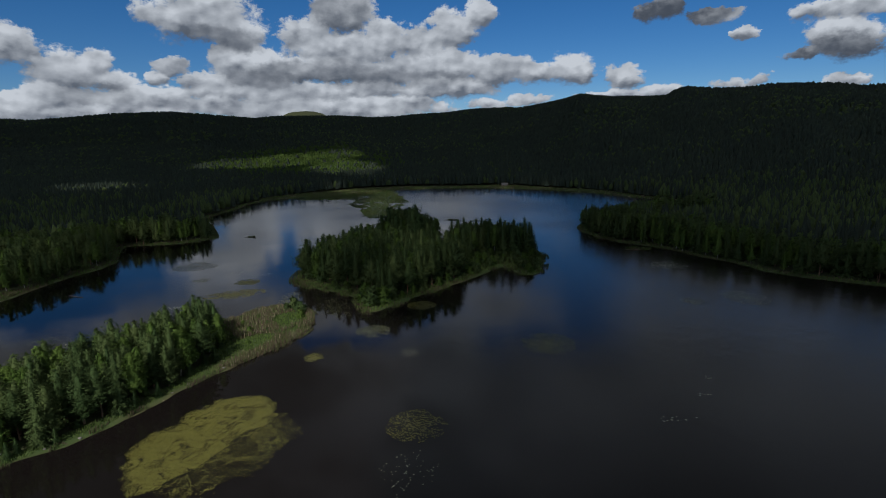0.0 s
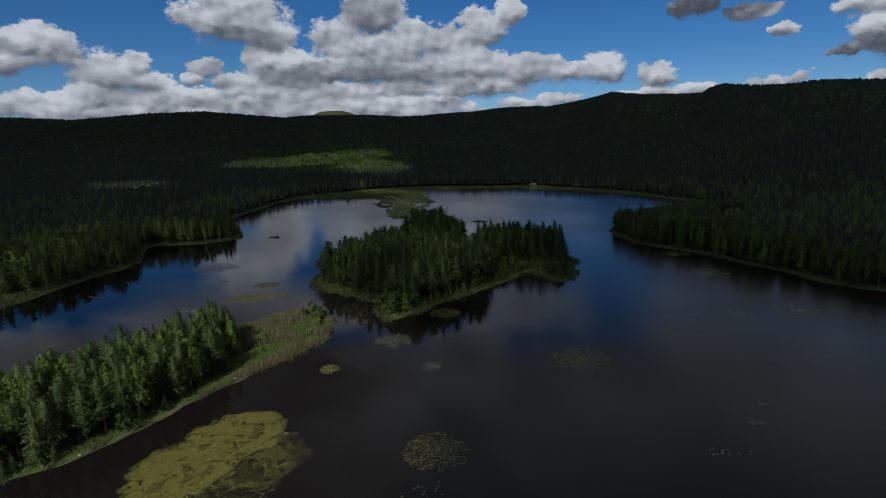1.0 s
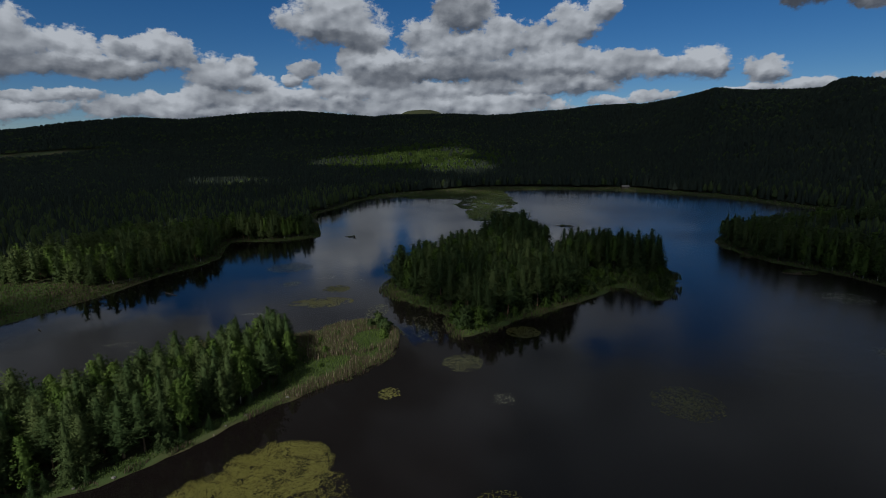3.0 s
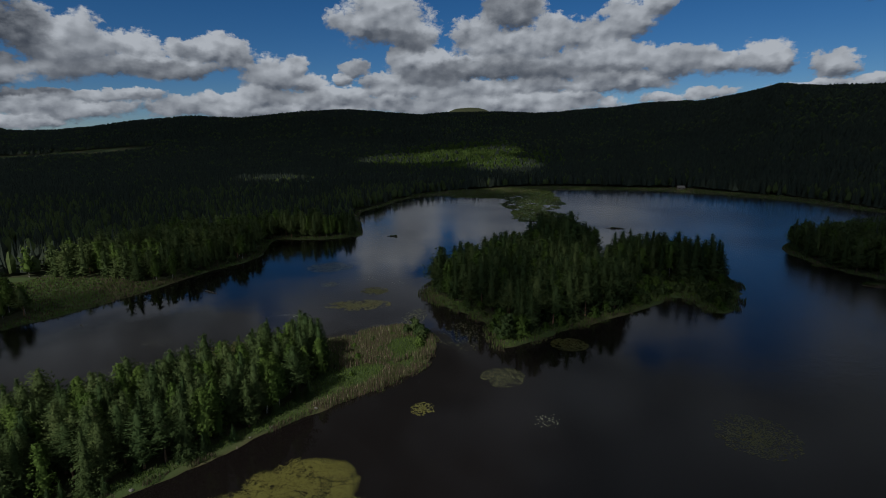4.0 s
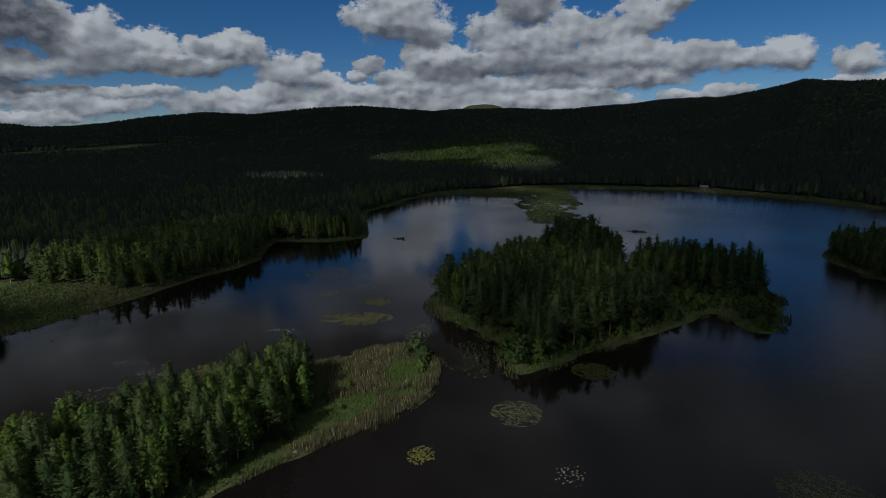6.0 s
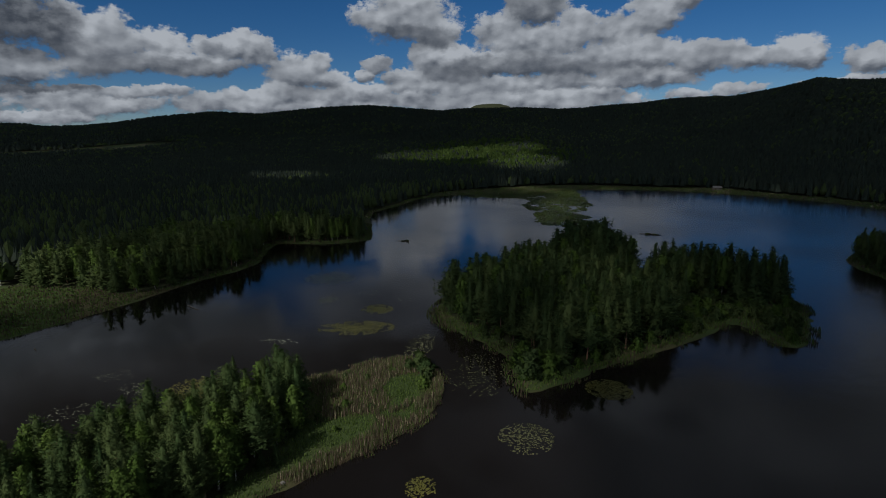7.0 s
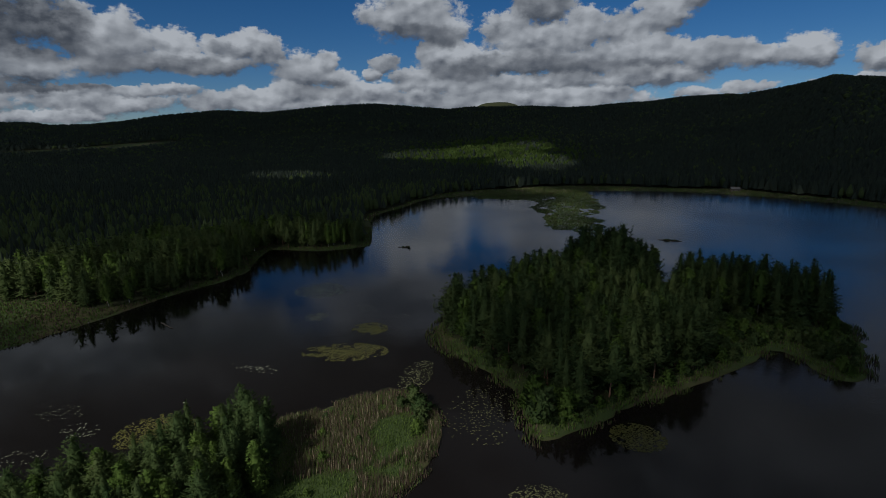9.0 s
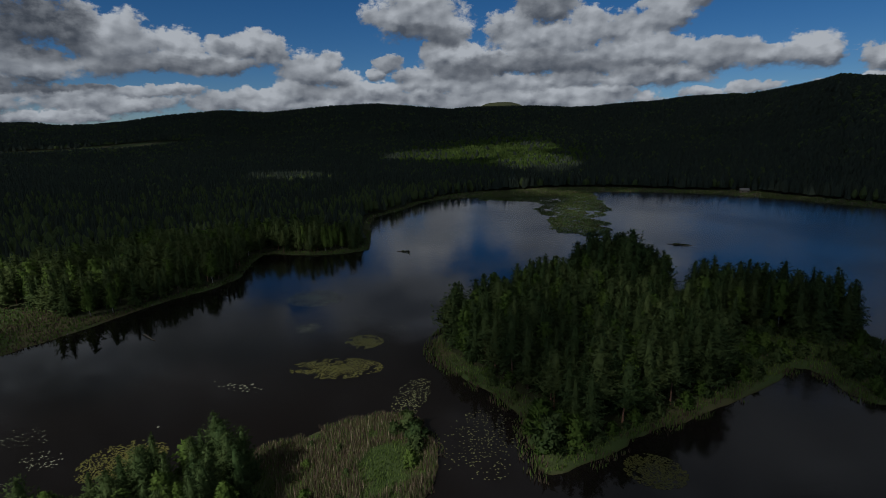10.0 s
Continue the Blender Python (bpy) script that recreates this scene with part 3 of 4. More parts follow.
def round_shaded(me, normals):
    """Blades of a crown take the light as the rounded mass that they form."""
    normals = normals / (np.linalg.norm(normals, axis=1, keepdims=True) + 1e-9)
    me.polygons.foreach_set("use_smooth", [True] * len(me.polygons))
    me.normals_split_custom_set_from_vertices(normals.tolist())
    CROWN_NORMALS[me.name] = normals
    return me


def crown_mesh(name, mat, *bodies):
    V, F, N, base = [], [], [], 0
    for v, f, nor in bodies:
        V.append(v), F.append(f + base), N.append(nor)
        base += len(v)
    return round_shaded(mesh_of(name, np.concatenate(V), np.concatenate(F), mat), np.concatenate(N))


def bough_crown(name, height, low, outline, whorls, arms, along, size, droop, upturn, seed, mat, leaves=4):
    """A conifer's crown: whorls of boughs, each carrying narrow needle sprays along its length."""
    rng = np.random.RandomState(seed)
    P, D, U, L = [], [], [], []
    for k in range(whorls):
        t = (k + rng.uniform(0, 0.5)) / whorls
        r = outline(t)
        m = max(3, round(arms * (0.5 + 0.5 * (1 - t))))
        off = rng.uniform(0, 6.283)
        for j in range(m):
            a = off + 6.283 * j / m + rng.normal(0, 0.25)
            rr = r * rng.uniform(0.55, 1.25) * (1 + 0.25 * math.sin(2 * a + 9 * t + seed) + 0.16 * math.sin(5 * a - 15 * t))
            z = height * (low + (1 - low) * t) + rng.normal(0, 0.12)
            d, side = np.array([math.cos(a), math.sin(a), 0]), np.array([-math.sin(a), math.cos(a), 0])
            n = max(2, round(along * (0.4 + 0.6 * (1 - t))))
            tilt = rng.normal(0, 0.36, 3)
            for q in np.linspace(0.3, 0.95, n):
                s = rng.choice((-1, 1))
                P.append(d * rr * q + [0, 0, z - droop * rr * q + upturn * rr * q * q])
                D.append(d * 0.8 + side * s * rng.uniform(0.2, 0.9) + [0, 0, -droop + 2 * upturn * q])
                U.append(d * (0.55 + 0.3 * q) + side * s * 0.22 + [0, 0, 0.62] + tilt)
                L.append(size * (1.2 - 0.6 * t) * (1.1 - 0.3 * q))
    for _ in range(3):
        P.append((0, 0, height - 0.45)), D.append((0, 0, 1.6)), U.append((0, -0.5, 0.6)), L.append(0.6)
    P, L = np.array(P), np.array(L)
    return crown_mesh(name, mat, spray(P, np.array(D), np.array(U, float), L * 1.15, L * 0.42, rng, leaves, 0.34), core_of(height, low, outline, 0.42, rng))


def clump_crown(name, height, radius, low, clumps, leaves, leaf, seed, mat, flat=0.75, tip=0.5):
    """A crown of leaf clumps at the ends of boughs: birch or willow."""
    rng = np.random.RandomState(seed)
    P, Wy, U = [], [], []

    def hull(t):
        return radius * (min(1.0, 0.45 + 3.2 * t) * (1 - t) ** tip + 0.06)

    while len(P) < clumps:
        t = rng.uniform(0, 1)
        a = rng.uniform(0, 6.283)
        bump = 1 + 0.28 * math.sin(3 * a + 5 * t + seed) + 0.15 * math.sin(7 * a - 9 * t)
        r = hull(t) * bump * math.sqrt(rng.uniform(0.3, 1))
        d = np.array([math.cos(a), math.sin(a), 0.0])
        P.append(d * r + [0, 0, height * (low + (1 - low) * t)])
        Wy.append(d * 0.8 + [0, 0, flat])
        U.append(d * 0.8 + [0, 0, 0.25 + 0.7 * t] + rng.normal(0, 0.3, 3))
    size = leaf * rng.uniform(0.75, 1.3, clumps)
    return crown_mesh(name, mat, spray(np.array(P), np.array(Wy), np.array(U), size * 0.9, size * 0.62, rng, leaves * 2, 0.6), core_of(height, low, hull, 0.55, rng))


def tree_kind(kind, trunk, crown, label):
    """One tree: an empty at its foot with trunk and crown under it."""
    root = new(kind)
    root.empty_display_size = 0.5
    tagged(root, label, "tree")
    part("trunk", trunk, root)
    part("crown", crown, root)
    return root


def make_kinds(k, along, size, n_leaf, leaf):
    """Prototypes of trees: k scales the number of boughs, size and leaf the sprays."""
    out = {"spruce_tree": [], "pine_tree": [], "birch_tree": []}
    for i in range(3):
        wide = 2.3 + 0.3 * i
        out["spruce_tree"].append((trunk_mesh("spruce_trunk", 12.5, 0.17, BARK_PINE, 0.0, 3, 0.7, 0.12),
                                   bough_crown("spruce_crown", 13.6, 0.06, lambda t: wide * (1 - t) ** 0.72 + 0.1, int(26 * k), int(10 * k) + 3, along, size, 0.34, 0.1, 20 + i, SPRUCE)))
        round_top = 3.1 + 0.35 * i
        out["pine_tree"].append((trunk_mesh("pine_trunk", 12.2, 0.19, BARK_PINE, 0.01 * i, 7, 1.9, 0.35),
                                 bough_crown("pine_crown", 13.2, (0.11, 0.16, 0.34)[i], lambda t: round_top * min(1, 0.62 + 2.0 * t) * (1 - t) ** 0.55 + 0.12, int(23 * k), int(10 * k) + 3, along, size * 1.1,
                                             0.05, 0.28, 40 + i, PINE)))
        out["birch_tree"].append((trunk_mesh("birch_trunk", 11.0, 0.13, BARK_BIRCH, 0.02 * i, 6, 1.6, 0.35),
                                  clump_crown("birch_crown", 12.3, 2.2 + 0.2 * i, (0.09, 0.16, 0.28)[i], n_leaf, 4, leaf, 60 + i, BIRCH, 0.2, 0.5)))
    return out


LABELS = {"spruce_tree": "dark green spruce with drooping boughs", "pine_tree": "grey-green pine with a clumped open crown",
          "birch_tree": "bright green birch with a white trunk"}


def scatter(x0, x1, y0, y1, gap, rng):
    gx, gy = np.meshgrid(np.arange(x0, x1, gap), np.arange(y0, y1, gap * 0.87))
    gx = gx + (np.arange(gx.shape[0]) % 2)[:, None] * gap * 0.5
    x, y = gx.ravel() + rng.uniform(-0.36, 0.36, gx.size) * gap, gy.ravel() + rng.uniform(-0.36, 0.36, gx.size) * gap
    return x, y


def grow(spots, kinds, mix, heights, where, group, rng):
    protos = {}
    names = list(mix)
    z = ground_z(spots[:, 0], spots[:, 1])
    for (x, y), gz in zip(spots, z):
        kind = names[rng.choice(len(names), p=list(mix.values()))]
        i = rng.randint(3)
        tall = heights(x, y) * rng.uniform(0.82, 1.1) / 13.0
        wide = tall * rng.uniform(0.85, 1.2)
        m = Matrix.LocRotScale((x, y, gz - 0.05), Euler((rng.normal(0, 0.02), rng.normal(0, 0.02), rng.uniform(0, 6.283))), None)
        if where.startswith("at the small"):
            wide *= 1.35
        if where.startswith("on the larger"):
            wide *= 1.08
        if (kind, i) not in protos:
            protos[kind, i] = tree_kind(kind, *kinds[kind][i], LABELS[kind] + " " + where)
            tagged(protos[kind, i], group=group)
            ob = protos[kind, i]
            ob.matrix_basis = m
        else:
            ob = copy_thing(protos[kind, i], m)
        ob.scale = (wide, wide, tall)


NEAR_KINDS, FAR_KINDS = make_kinds(1.0, 5, 0.58, 380, 0.40), make_kinds(0.66, 4, 0.82, 200, 0.6)
BANK_KINDS, BACK_KINDS = make_kinds(0.6, 3, 0.95, 125, 0.7), make_kinds(0.4, 2, 1.5, 40, 1.1)

rng = np.random.RandomState(5)
x, y = scatter(-150, -60, 40, 170, 3.75, rng)
ok = inside_by(x, y, NEAR_WOOD) > 0
grow(np.stack([x, y], 1)[ok], NEAR_KINDS, {"spruce_tree": 0.2, "pine_tree": 0.57, "birch_tree": 0.23}, lambda x, y: 12.6,
     "on the small wooded island", "trees on the small island", rng)

# young spruces in front of them, along the shore
edge = inside_by(x, y, NEAR_WOOD)
low = (edge < 1.2) & (edge > -2.2) & (inside_by(x, y, NEAR_LINE) > 0.8) & (x + 0.35 * y > -60)
grow(np.stack([x, y], 1)[low], NEAR_KINDS, {"spruce_tree": 0.7, "birch_tree": 0.3}, lambda x, y: 4.2, "at the small island's shore", "young trees on the small island", rng)

x, y = scatter(-70, 55, 180, 310, 4.45, rng)
ok = (inside_by(x, y, MAIN_WOOD) > 1.3) & ~((np.abs(x - 1) < 3.6) & (y > 270))


def main_height(x, y):
    h = 14.6 + 6.0 * min(1, max(0, (16 - math.hypot(x + 21, y - 290)) / 6))
    return h - 6.5 * max(0, 1 - math.hypot(x - 6, y - 252) / 22) - 5 * max(0, 1 - math.hypot(x + 25, y - 184) / 16)


grow(np.stack([x, y], 1)[ok], FAR_KINDS, {"spruce_tree": 0.34, "pine_tree": 0.52, "birch_tree": 0.14}, main_height,
     "on the larger wooded island", "trees on the larger island", rng)

BANK_DEEP = 34.0


def in_banks(x, y, d):
    return (d < np.where((x < -175) & (y < 300), 66.0, BANK_DEEP)) & (((x > -290) & (x < -138) & (y > 130) & (y < 350)) | ((x > 84) & (x < 240) & (y > 170) & (y < 385)))


def bank_woods():
    """The first rows of the mainland woods along the water, joined into one."""
    rng = np.random.RandomState(15)
    x, y = scatter(-290, 240, 130, 385, 5.2, rng)
    d = -inside_by(x, y, LAKE_LINE)
    ok = (d > 0) & (wood_by(x, y, d) > 0) & in_banks(x, y, d)
    x, y, d = x[ok], y[ok], d[ok]
    z = ground_z(x, y)
    pieces = {}
    for front, kinds in ((True, BANK_KINDS), (False, BACK_KINDS)):
        for kind in kinds:
            for i, meshes in enumerate(kinds[kind]):
                for me in meshes:
                    co = np.empty(len(me.vertices) * 3)
                    me.vertices.foreach_get("co", co)
                    idx = np.array([p.vertices[:] for p in me.polygons])
                    mat = me.materials[0]
                    nor = CROWN_NORMALS.get(me.name)
                    if nor is None:
                        nor = np.empty(len(me.vertices) * 3)
                        me.vertices.foreach_get("normal", nor)
                    pieces.setdefault((front, kind, i), []).append((co.reshape(-1, 3), idx, mat, nor.reshape(-1, 3)))
    mats = [SPRUCE, PINE, BIRCH, BARK_PINE, BARK_BIRCH]
    V, F, S, N, base = [], [], [], [], 0
    names = list(BANK_KINDS)
    for px, py, pz, front in zip(x, y, z, d < 14):
        key = (bool(front), names[rng.choice(3, p=[0.34, 0.42, 0.24])], rng.randint(3))
        tall = rng.uniform(0.7, 1.2) * (1 + 0.15 * float(lumps(np.array([px]), np.array([py]), 22, 23)[0]))
        wide, a = tall * rng.uniform(0.9, 1.2), rng.uniform(0, 6.283)
        c, s = math.cos(a) * wide, math.sin(a) * wide
        for co, idx, mat, nor in pieces[key]:
            V.append(np.stack([px + co[:, 0] * c - co[:, 1] * s, py + co[:, 0] * s + co[:, 1] * c, pz - 0.05 + co[:, 2] * tall], 1))
            N.append(np.stack([nor[:, 0] * math.cos(a) - nor[:, 1] * math.sin(a), nor[:, 0] * math.sin(a) + nor[:, 1] * math.cos(a), nor[:, 2]], 1))
            F += (idx + base).tolist()
            S.append(np.full(len(idx), mats.index(mat)))
            base += len(co)
    me = mesh_of("bank_woods", np.concatenate(V), F, mats)
    me.polygons.foreach_set("material_index", np.concatenate(S))
    me.update()
    round_shaded(me, np.concatenate(N))
    tagged(new("bank_woods", me), "mixed spruce, pine and birch along the lake banks", "forest", kind="stuff")


bank_woods()


# woods beyond: one joined sheet of small pointed and rounded crowns
def far_woods():
    rng = np.random.RandomState(9)
    X, Y = [], []
    r = 150.0
    while r < 3900:
        gap = max(4.8, r / 132)
        az = np.arange(-64, 46, math.degrees(gap / r))
        az = az + (rng.uniform(-0.45, 0.45, az.size) + rng.uniform(0, 1)) * math.degrees(gap / r)
        rr = r + rng.uniform(-0.45, 0.45, az.size) * gap
        X.append(rr * np.sin(np.radians(az))), Y.append(rr * np.cos(np.radians(az)))
        r += gap * 0.9
    x, y = np.concatenate(X), np.concatenate(Y)
    d = -inside_by(x, y, LAKE_LINE)
    ok = (d > 5) & (wood_by(x, y, d) > 0)
    x, y, d = x[ok], y[ok], d[ok]
    taken = in_banks(x, y, d)
    x, y = x[~taken], y[~taken]
    # nothing behind the ridge
    r, az = np.hypot(x, y), np.degrees(np.arctan2(x, y))
    keep = r < np.interp(az, np.array(RIDGE)[:, 0], np.array(RIDGE)[:, 2]) + 60
    x, y, r = x[keep], y[keep], r[keep]
    z = ground_z(x, y)
    gap = np.maximum(4.8, r / 132)
    n = len(x)
    kind = rng.uniform(0, 1, n) + 0.25 * lumps(x, y, 90, 21)
    leafy = kind > np.where(r > 620, 0.86, 0.74)
    even = np.clip((r - 700) / 900, 0, 1)
    h = (12.5 + rng.uniform(-3.0, 3.0, n) * (1 - 0.6 * even)) * np.where(leafy, 0.85, 1.0) * (1 + 0.1 * lumps(x, y, 60, 22))
    # patch that stands for sunlight on the wood: brighter green, lower, leafier crowns
    young = blob(x, y, -290, 1120, 230, 420, 18) + rng.normal(0, 0.35, n) > 0.25
    h = np.where(young, h * 0.75, h)
    leafy = leafy | (young & (kind > 0.55))
    wide = np.minimum(gap * np.where(r > 620, 0.62, 0.5), 7.0) * rng.uniform(0.8, 1.2, n)
    wide = np.maximum(wide, 1.5)
    V, F, slot, count = [], [], [], 0
    near = r < 620
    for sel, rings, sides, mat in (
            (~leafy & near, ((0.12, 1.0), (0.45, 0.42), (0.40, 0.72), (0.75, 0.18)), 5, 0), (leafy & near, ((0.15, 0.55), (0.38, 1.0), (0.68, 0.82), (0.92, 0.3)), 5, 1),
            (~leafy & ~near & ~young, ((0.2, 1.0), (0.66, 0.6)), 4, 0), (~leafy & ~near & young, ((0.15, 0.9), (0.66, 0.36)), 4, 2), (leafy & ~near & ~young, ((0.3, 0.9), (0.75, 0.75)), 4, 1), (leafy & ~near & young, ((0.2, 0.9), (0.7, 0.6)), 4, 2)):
        k = int(sel.sum())
        a = rng.uniform(0, 6.28, k)[:, None] + np.arange(sides) * (2 * math.pi / sides)
        verts = []
        for t, s in rings:
            jag = rng.uniform(0.7, 1.3, (k, sides))
            verts.append(np.stack([x[sel][:, None] + np.cos(a) * wide[sel][:, None] * s * jag,
                                   y[sel][:, None] + np.sin(a) * wide[sel][:, None] * s * jag,
                                   z[sel][:, None] + h[sel][:, None] * (t + rng.uniform(-0.05, 0.05, (k, sides)))], 2))
        v = np.concatenate(verts + [np.stack([x[sel], y[sel], z[sel] + h[sel]], 1)[:, None]], 1)
        per, m = v.shape[1], len(rings)
        base = count + np.arange(k)[:, None] * per
        for j in range(sides):
            e = (j + 1) % sides
            for i in range(m - 1):
                F += (base + [i * sides + j, i * sides + e, (i + 1) * sides + e, (i + 1) * sides + j]).tolist()
            F += (base + [(m - 1) * sides + j, (m - 1) * sides + e, m * sides]).tolist()
        slot += [mat] * (k * sides * m)
        V.append(v.reshape(-1, 3))
        count += k * per
    faces = F
    # far crowns carry distance haze in their colours
    me = mesh_of("woods", np.concatenate(V), faces, [HAZY_SPRUCE, FAR_LEAF, GRASS_AND_SUN_PATCH])
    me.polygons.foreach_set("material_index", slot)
    me.update()
    tagged(new("far_woods", me), "dense conifer and birch forest over the hills, coloured with distance haze", "forest", kind="stuff")


far_woods()


# ---------------------------------------------------------------- reeds, sedge, bushes and lily leaves


def blades(name, x, y, z, tall, wide, mats, share, seed, label, category, lean=0.22):
    """Upright leaf blades, each a bent strip ending in a point."""
    rng = np.random.RandomState(seed)
    n = len(x)
    a, b = rng.uniform(0, 6.283, n), rng.uniform(0, 6.283, n)
    h = tall * rng.uniform(0.55, 1.2, n) * (1 + 0.3 * lumps(x, y, 3.5, 61) + 0.2 * lumps(x, y, 1.4, 62))
    w = wide * rng.uniform(0.6, 1.3, n) * 0.5
    k = lean * h * rng.uniform(0.2, 1.4, n)
    p = np.stack([x, y, z], 1)
    s = np.stack([np.cos(a) * w, np.sin(a) * w, np.zeros(n)], 1)
    l1 = np.stack([np.cos(b) * k * 0.35, np.sin(b) * k * 0.35, h * 0.6], 1)
    l2 = np.stack([np.cos(b) * k, np.sin(b) * k, h], 1)
    v = np.stack([p - s, p + s, p + l1 + s * 0.8, p + l1 - s * 0.8, p + l2], 1).reshape(-1, 3)
    i = np.arange(n)[:, None] * 5
    faces = (i + [0, 1, 2, 3]).tolist() + (i + [3, 2, 4]).tolist()
    pick = rng.choice(len(mats), n, p=share)
    me = mesh_of(name, v, faces, mats)
    me.polygons.foreach_set("material_index", np.concatenate([pick, pick]))
    me.update()
    return tagged(new(name, me), label, category, kind="stuff")


def sow(x0, x1, y0, y1, n, test, seed):
    rng = np.random.RandomState(seed)
    x, y = rng.uniform(x0, x1, n), rng.uniform(y0, y1, n)
    ok = test(x, y)
    return x[ok], y[ok]


def bed(name, area, n, test, tall, wide, mats, share, seed, label, category, lean=0.22):
    x, y = sow(*area, n, test, seed)
    z = np.maximum(ground_z(x, y), -0.25)
    return blades(name, x, y, z, tall, wide, mats, share, seed + 1, label, category, lean)


def isle_grass(x, y):
    d = inside_by(x, y, NEAR_LINE)
    return (d > 0.3) & (inside_by(x, y, NEAR_WOOD) < 0.8) & ~isle_reeds(x, y)


bed("reed_bed", (-82, -40, 130, 194), 62000, isle_reeds, 1.6, 0.075, [REED_DRY, REED_GREEN, PINE, REED_PALE], [0.54, 0.14, 0.24, 0.08], 71,
    "dry brown reeds with green shoots on the island's point", "reeds", 0.12)
bed("grass", (-125, -40, 55, 194), 130000, isle_grass, 0.55, 0.14, [GRASS_AND_SUN_PATCH, REED_GREEN], [0.6, 0.4], 73,
    "fresh green grass along the small island's shore", "grass", 0.4)
bed("reed_fringe", (-125, -40, 55, 194), 190000, lambda x, y: (np.abs(inside_by(x, y, NEAR_LINE) + 0.3 + 0.7 * (y > 138)) < 0.8 + 0.9 * (y > 138)) & (lumps(x, y, 3, 35) > -0.1), 0.9, 0.14,
    [REED_DRY, REED_GREEN, PINE], [0.6, 0.2, 0.2], 75, "thin brown reeds in the shallow water", "reeds", 0.3)


def main_grass(x, y):
    return (inside_by(x, y, MAIN_LINE) > 0.2) & (inside_by(x, y, MAIN_WOOD) < 1.2)


bed("sedge", (-70, 56, 174, 312), 60000, main_grass, 0.7, 0.24, [REED_GREEN, GRASS_AND_SUN_PATCH, REED_DRY], [0.55, 0.3, 0.15], 77,
    "green sedge round the larger island", "sedge", 0.4)
bed("reed_fringe", (-72, 60, 170, 300), 90000,
    lambda x, y: (np.abs(inside_by(x, y, MAIN_LINE) + 1.0) < 2.0) & (lumps(x, y, 4, 36) + 0.5 * (x < -25) > 0.15), 1.2, 0.2,
    [REED_DRY, REED_GREEN], [0.45, 0.55], 79, "dry reeds standing in the shallows", "reeds", 0.2)


def bank_sedge(x, y):
    d = -inside_by(x, y, LAKE_LINE)
    return (d > -0.6) & (d < 60) & (wood_by(x, y, d) < 1)


bed("sedge", (-260, -130, 120, 380), 90000, bank_sedge, 0.8, 0.34, [REED_GREEN, REED_DRY], [0.6, 0.4], 81, "yellow-green sedge on the lake bank", "sedge", 0.4)
bed("sedge", (84, 250, 150, 400), 90000, bank_sedge, 0.8, 0.34, [REED_GREEN, REED_DRY], [0.6, 0.4], 83, "brownish sedge below the promontory wood", "sedge", 0.4)
bed("sedge", (-210, 250, 400, 720), 130000, bank_sedge, 1.0, 0.8, [REED_GREEN, REED_DRY, REED_PALE], [0.62, 0.28, 0.1], 85, "pale sedge marsh at the head of the lake", "sedge", 0.4)

# marsh and floating leaves reaching out from the head of the lake
MARSH = rounded([(-84, 486), (-66, 440), (-56, 405), (-32, 398), (-28, 440), (-38, 470), (-32, 520), (-45, 585), (-62, 625), (-100, 585), (-150, 552), (-140, 540), (-95, 545)])
bed("marsh_sedge", (-155, -26, 398, 630), 46000,
    lambda x, y: (inside_by(x, y, MARSH) + 7 * lumps(x, y, 15, 43) + 4 * lumps(x, y, 6, 44) > 1) & (lumps(x, y, 11, 41) + 0.8 * lumps(x, y, 4, 42) > -0.5 - 0.006 * np.maximum(y - 490, 0)), 0.6, 1.0,
    [REED_GREEN, REED_DRY, PAD], [0.55, 0.15, 0.3], 87, "green marsh sedge standing in shallow water", "sedge", 0.8)


def lily_mesh(x, y, size, mat, seed, m=7):
    """Floating notched leaves, each a thin disc with a slightly raised rim."""
    rng = np.random.RandomState(seed)
    n = len(x)
    r = size * rng.uniform(0.6, 1.3, n)
    a = rng.uniform(0, 6.283, n)[:, None] + 0.35 + np.arange(m) * (5.6 / (m - 1))
    rz = 0.012 + rng.uniform(0, 0.05, (n, m)) * rng.uniform(0, 1, n)[:, None]
    ring = np.stack([x[:, None] + np.cos(a) * r[:, None], y[:, None] + np.sin(a) * r[:, None], rz], 2)
    v = np.concatenate([np.stack([x, y, np.full(n, 0.010)], 1)[:, None], ring], 1).reshape(-1, 3)
    i = np.arange(n)[:, None] * (m + 1)
    f = []
    for k in range(m - 1):
        f += (i + [0, k + 1, k + 2]).tolist()
    return mesh_of("lily_leaves", v, f, mat)


def lilies(cx, cy, rx, ry, n, size, mat, seed, label, turn=0.0, hole=False, core=0.6):
    rng = np.random.RandomState(seed)
    a, q = rng.uniform(0, 6.283, n), rng.uniform(0, 1, n) ** core
    u, w = q * np.cos(a) * rx, q * np.sin(a) * ry
    c, s = math.cos(radians(turn)), math.sin(radians(turn))
    x, y = cx + u * c - w * s, cy + u * s + w * c
    keep = lumps(x, y, 1.6, seed % 50) + 0.6 * lumps(x, y, 0.7, 7) > (-0.2 if not hole else 0.1) - 1.4 * (1 - q)
    me = lily_mesh(x[keep], y[keep], size, mat, seed)
    return tagged(new("lily_patch", me), label, "water lilies", kind="stuff")


PAD_PALE = foliage("lily_leaf_pale", (0.10, 0.115, 0.075), (0.27, 0.28, 0.20), 0.05, 0.35, 0.4)
PAD_DULL = foliage("lily_leaf_dull", (0.055, 0.064, 0.030), (0.118, 0.122, 0.054), 0.05, 0.35, 0.4)


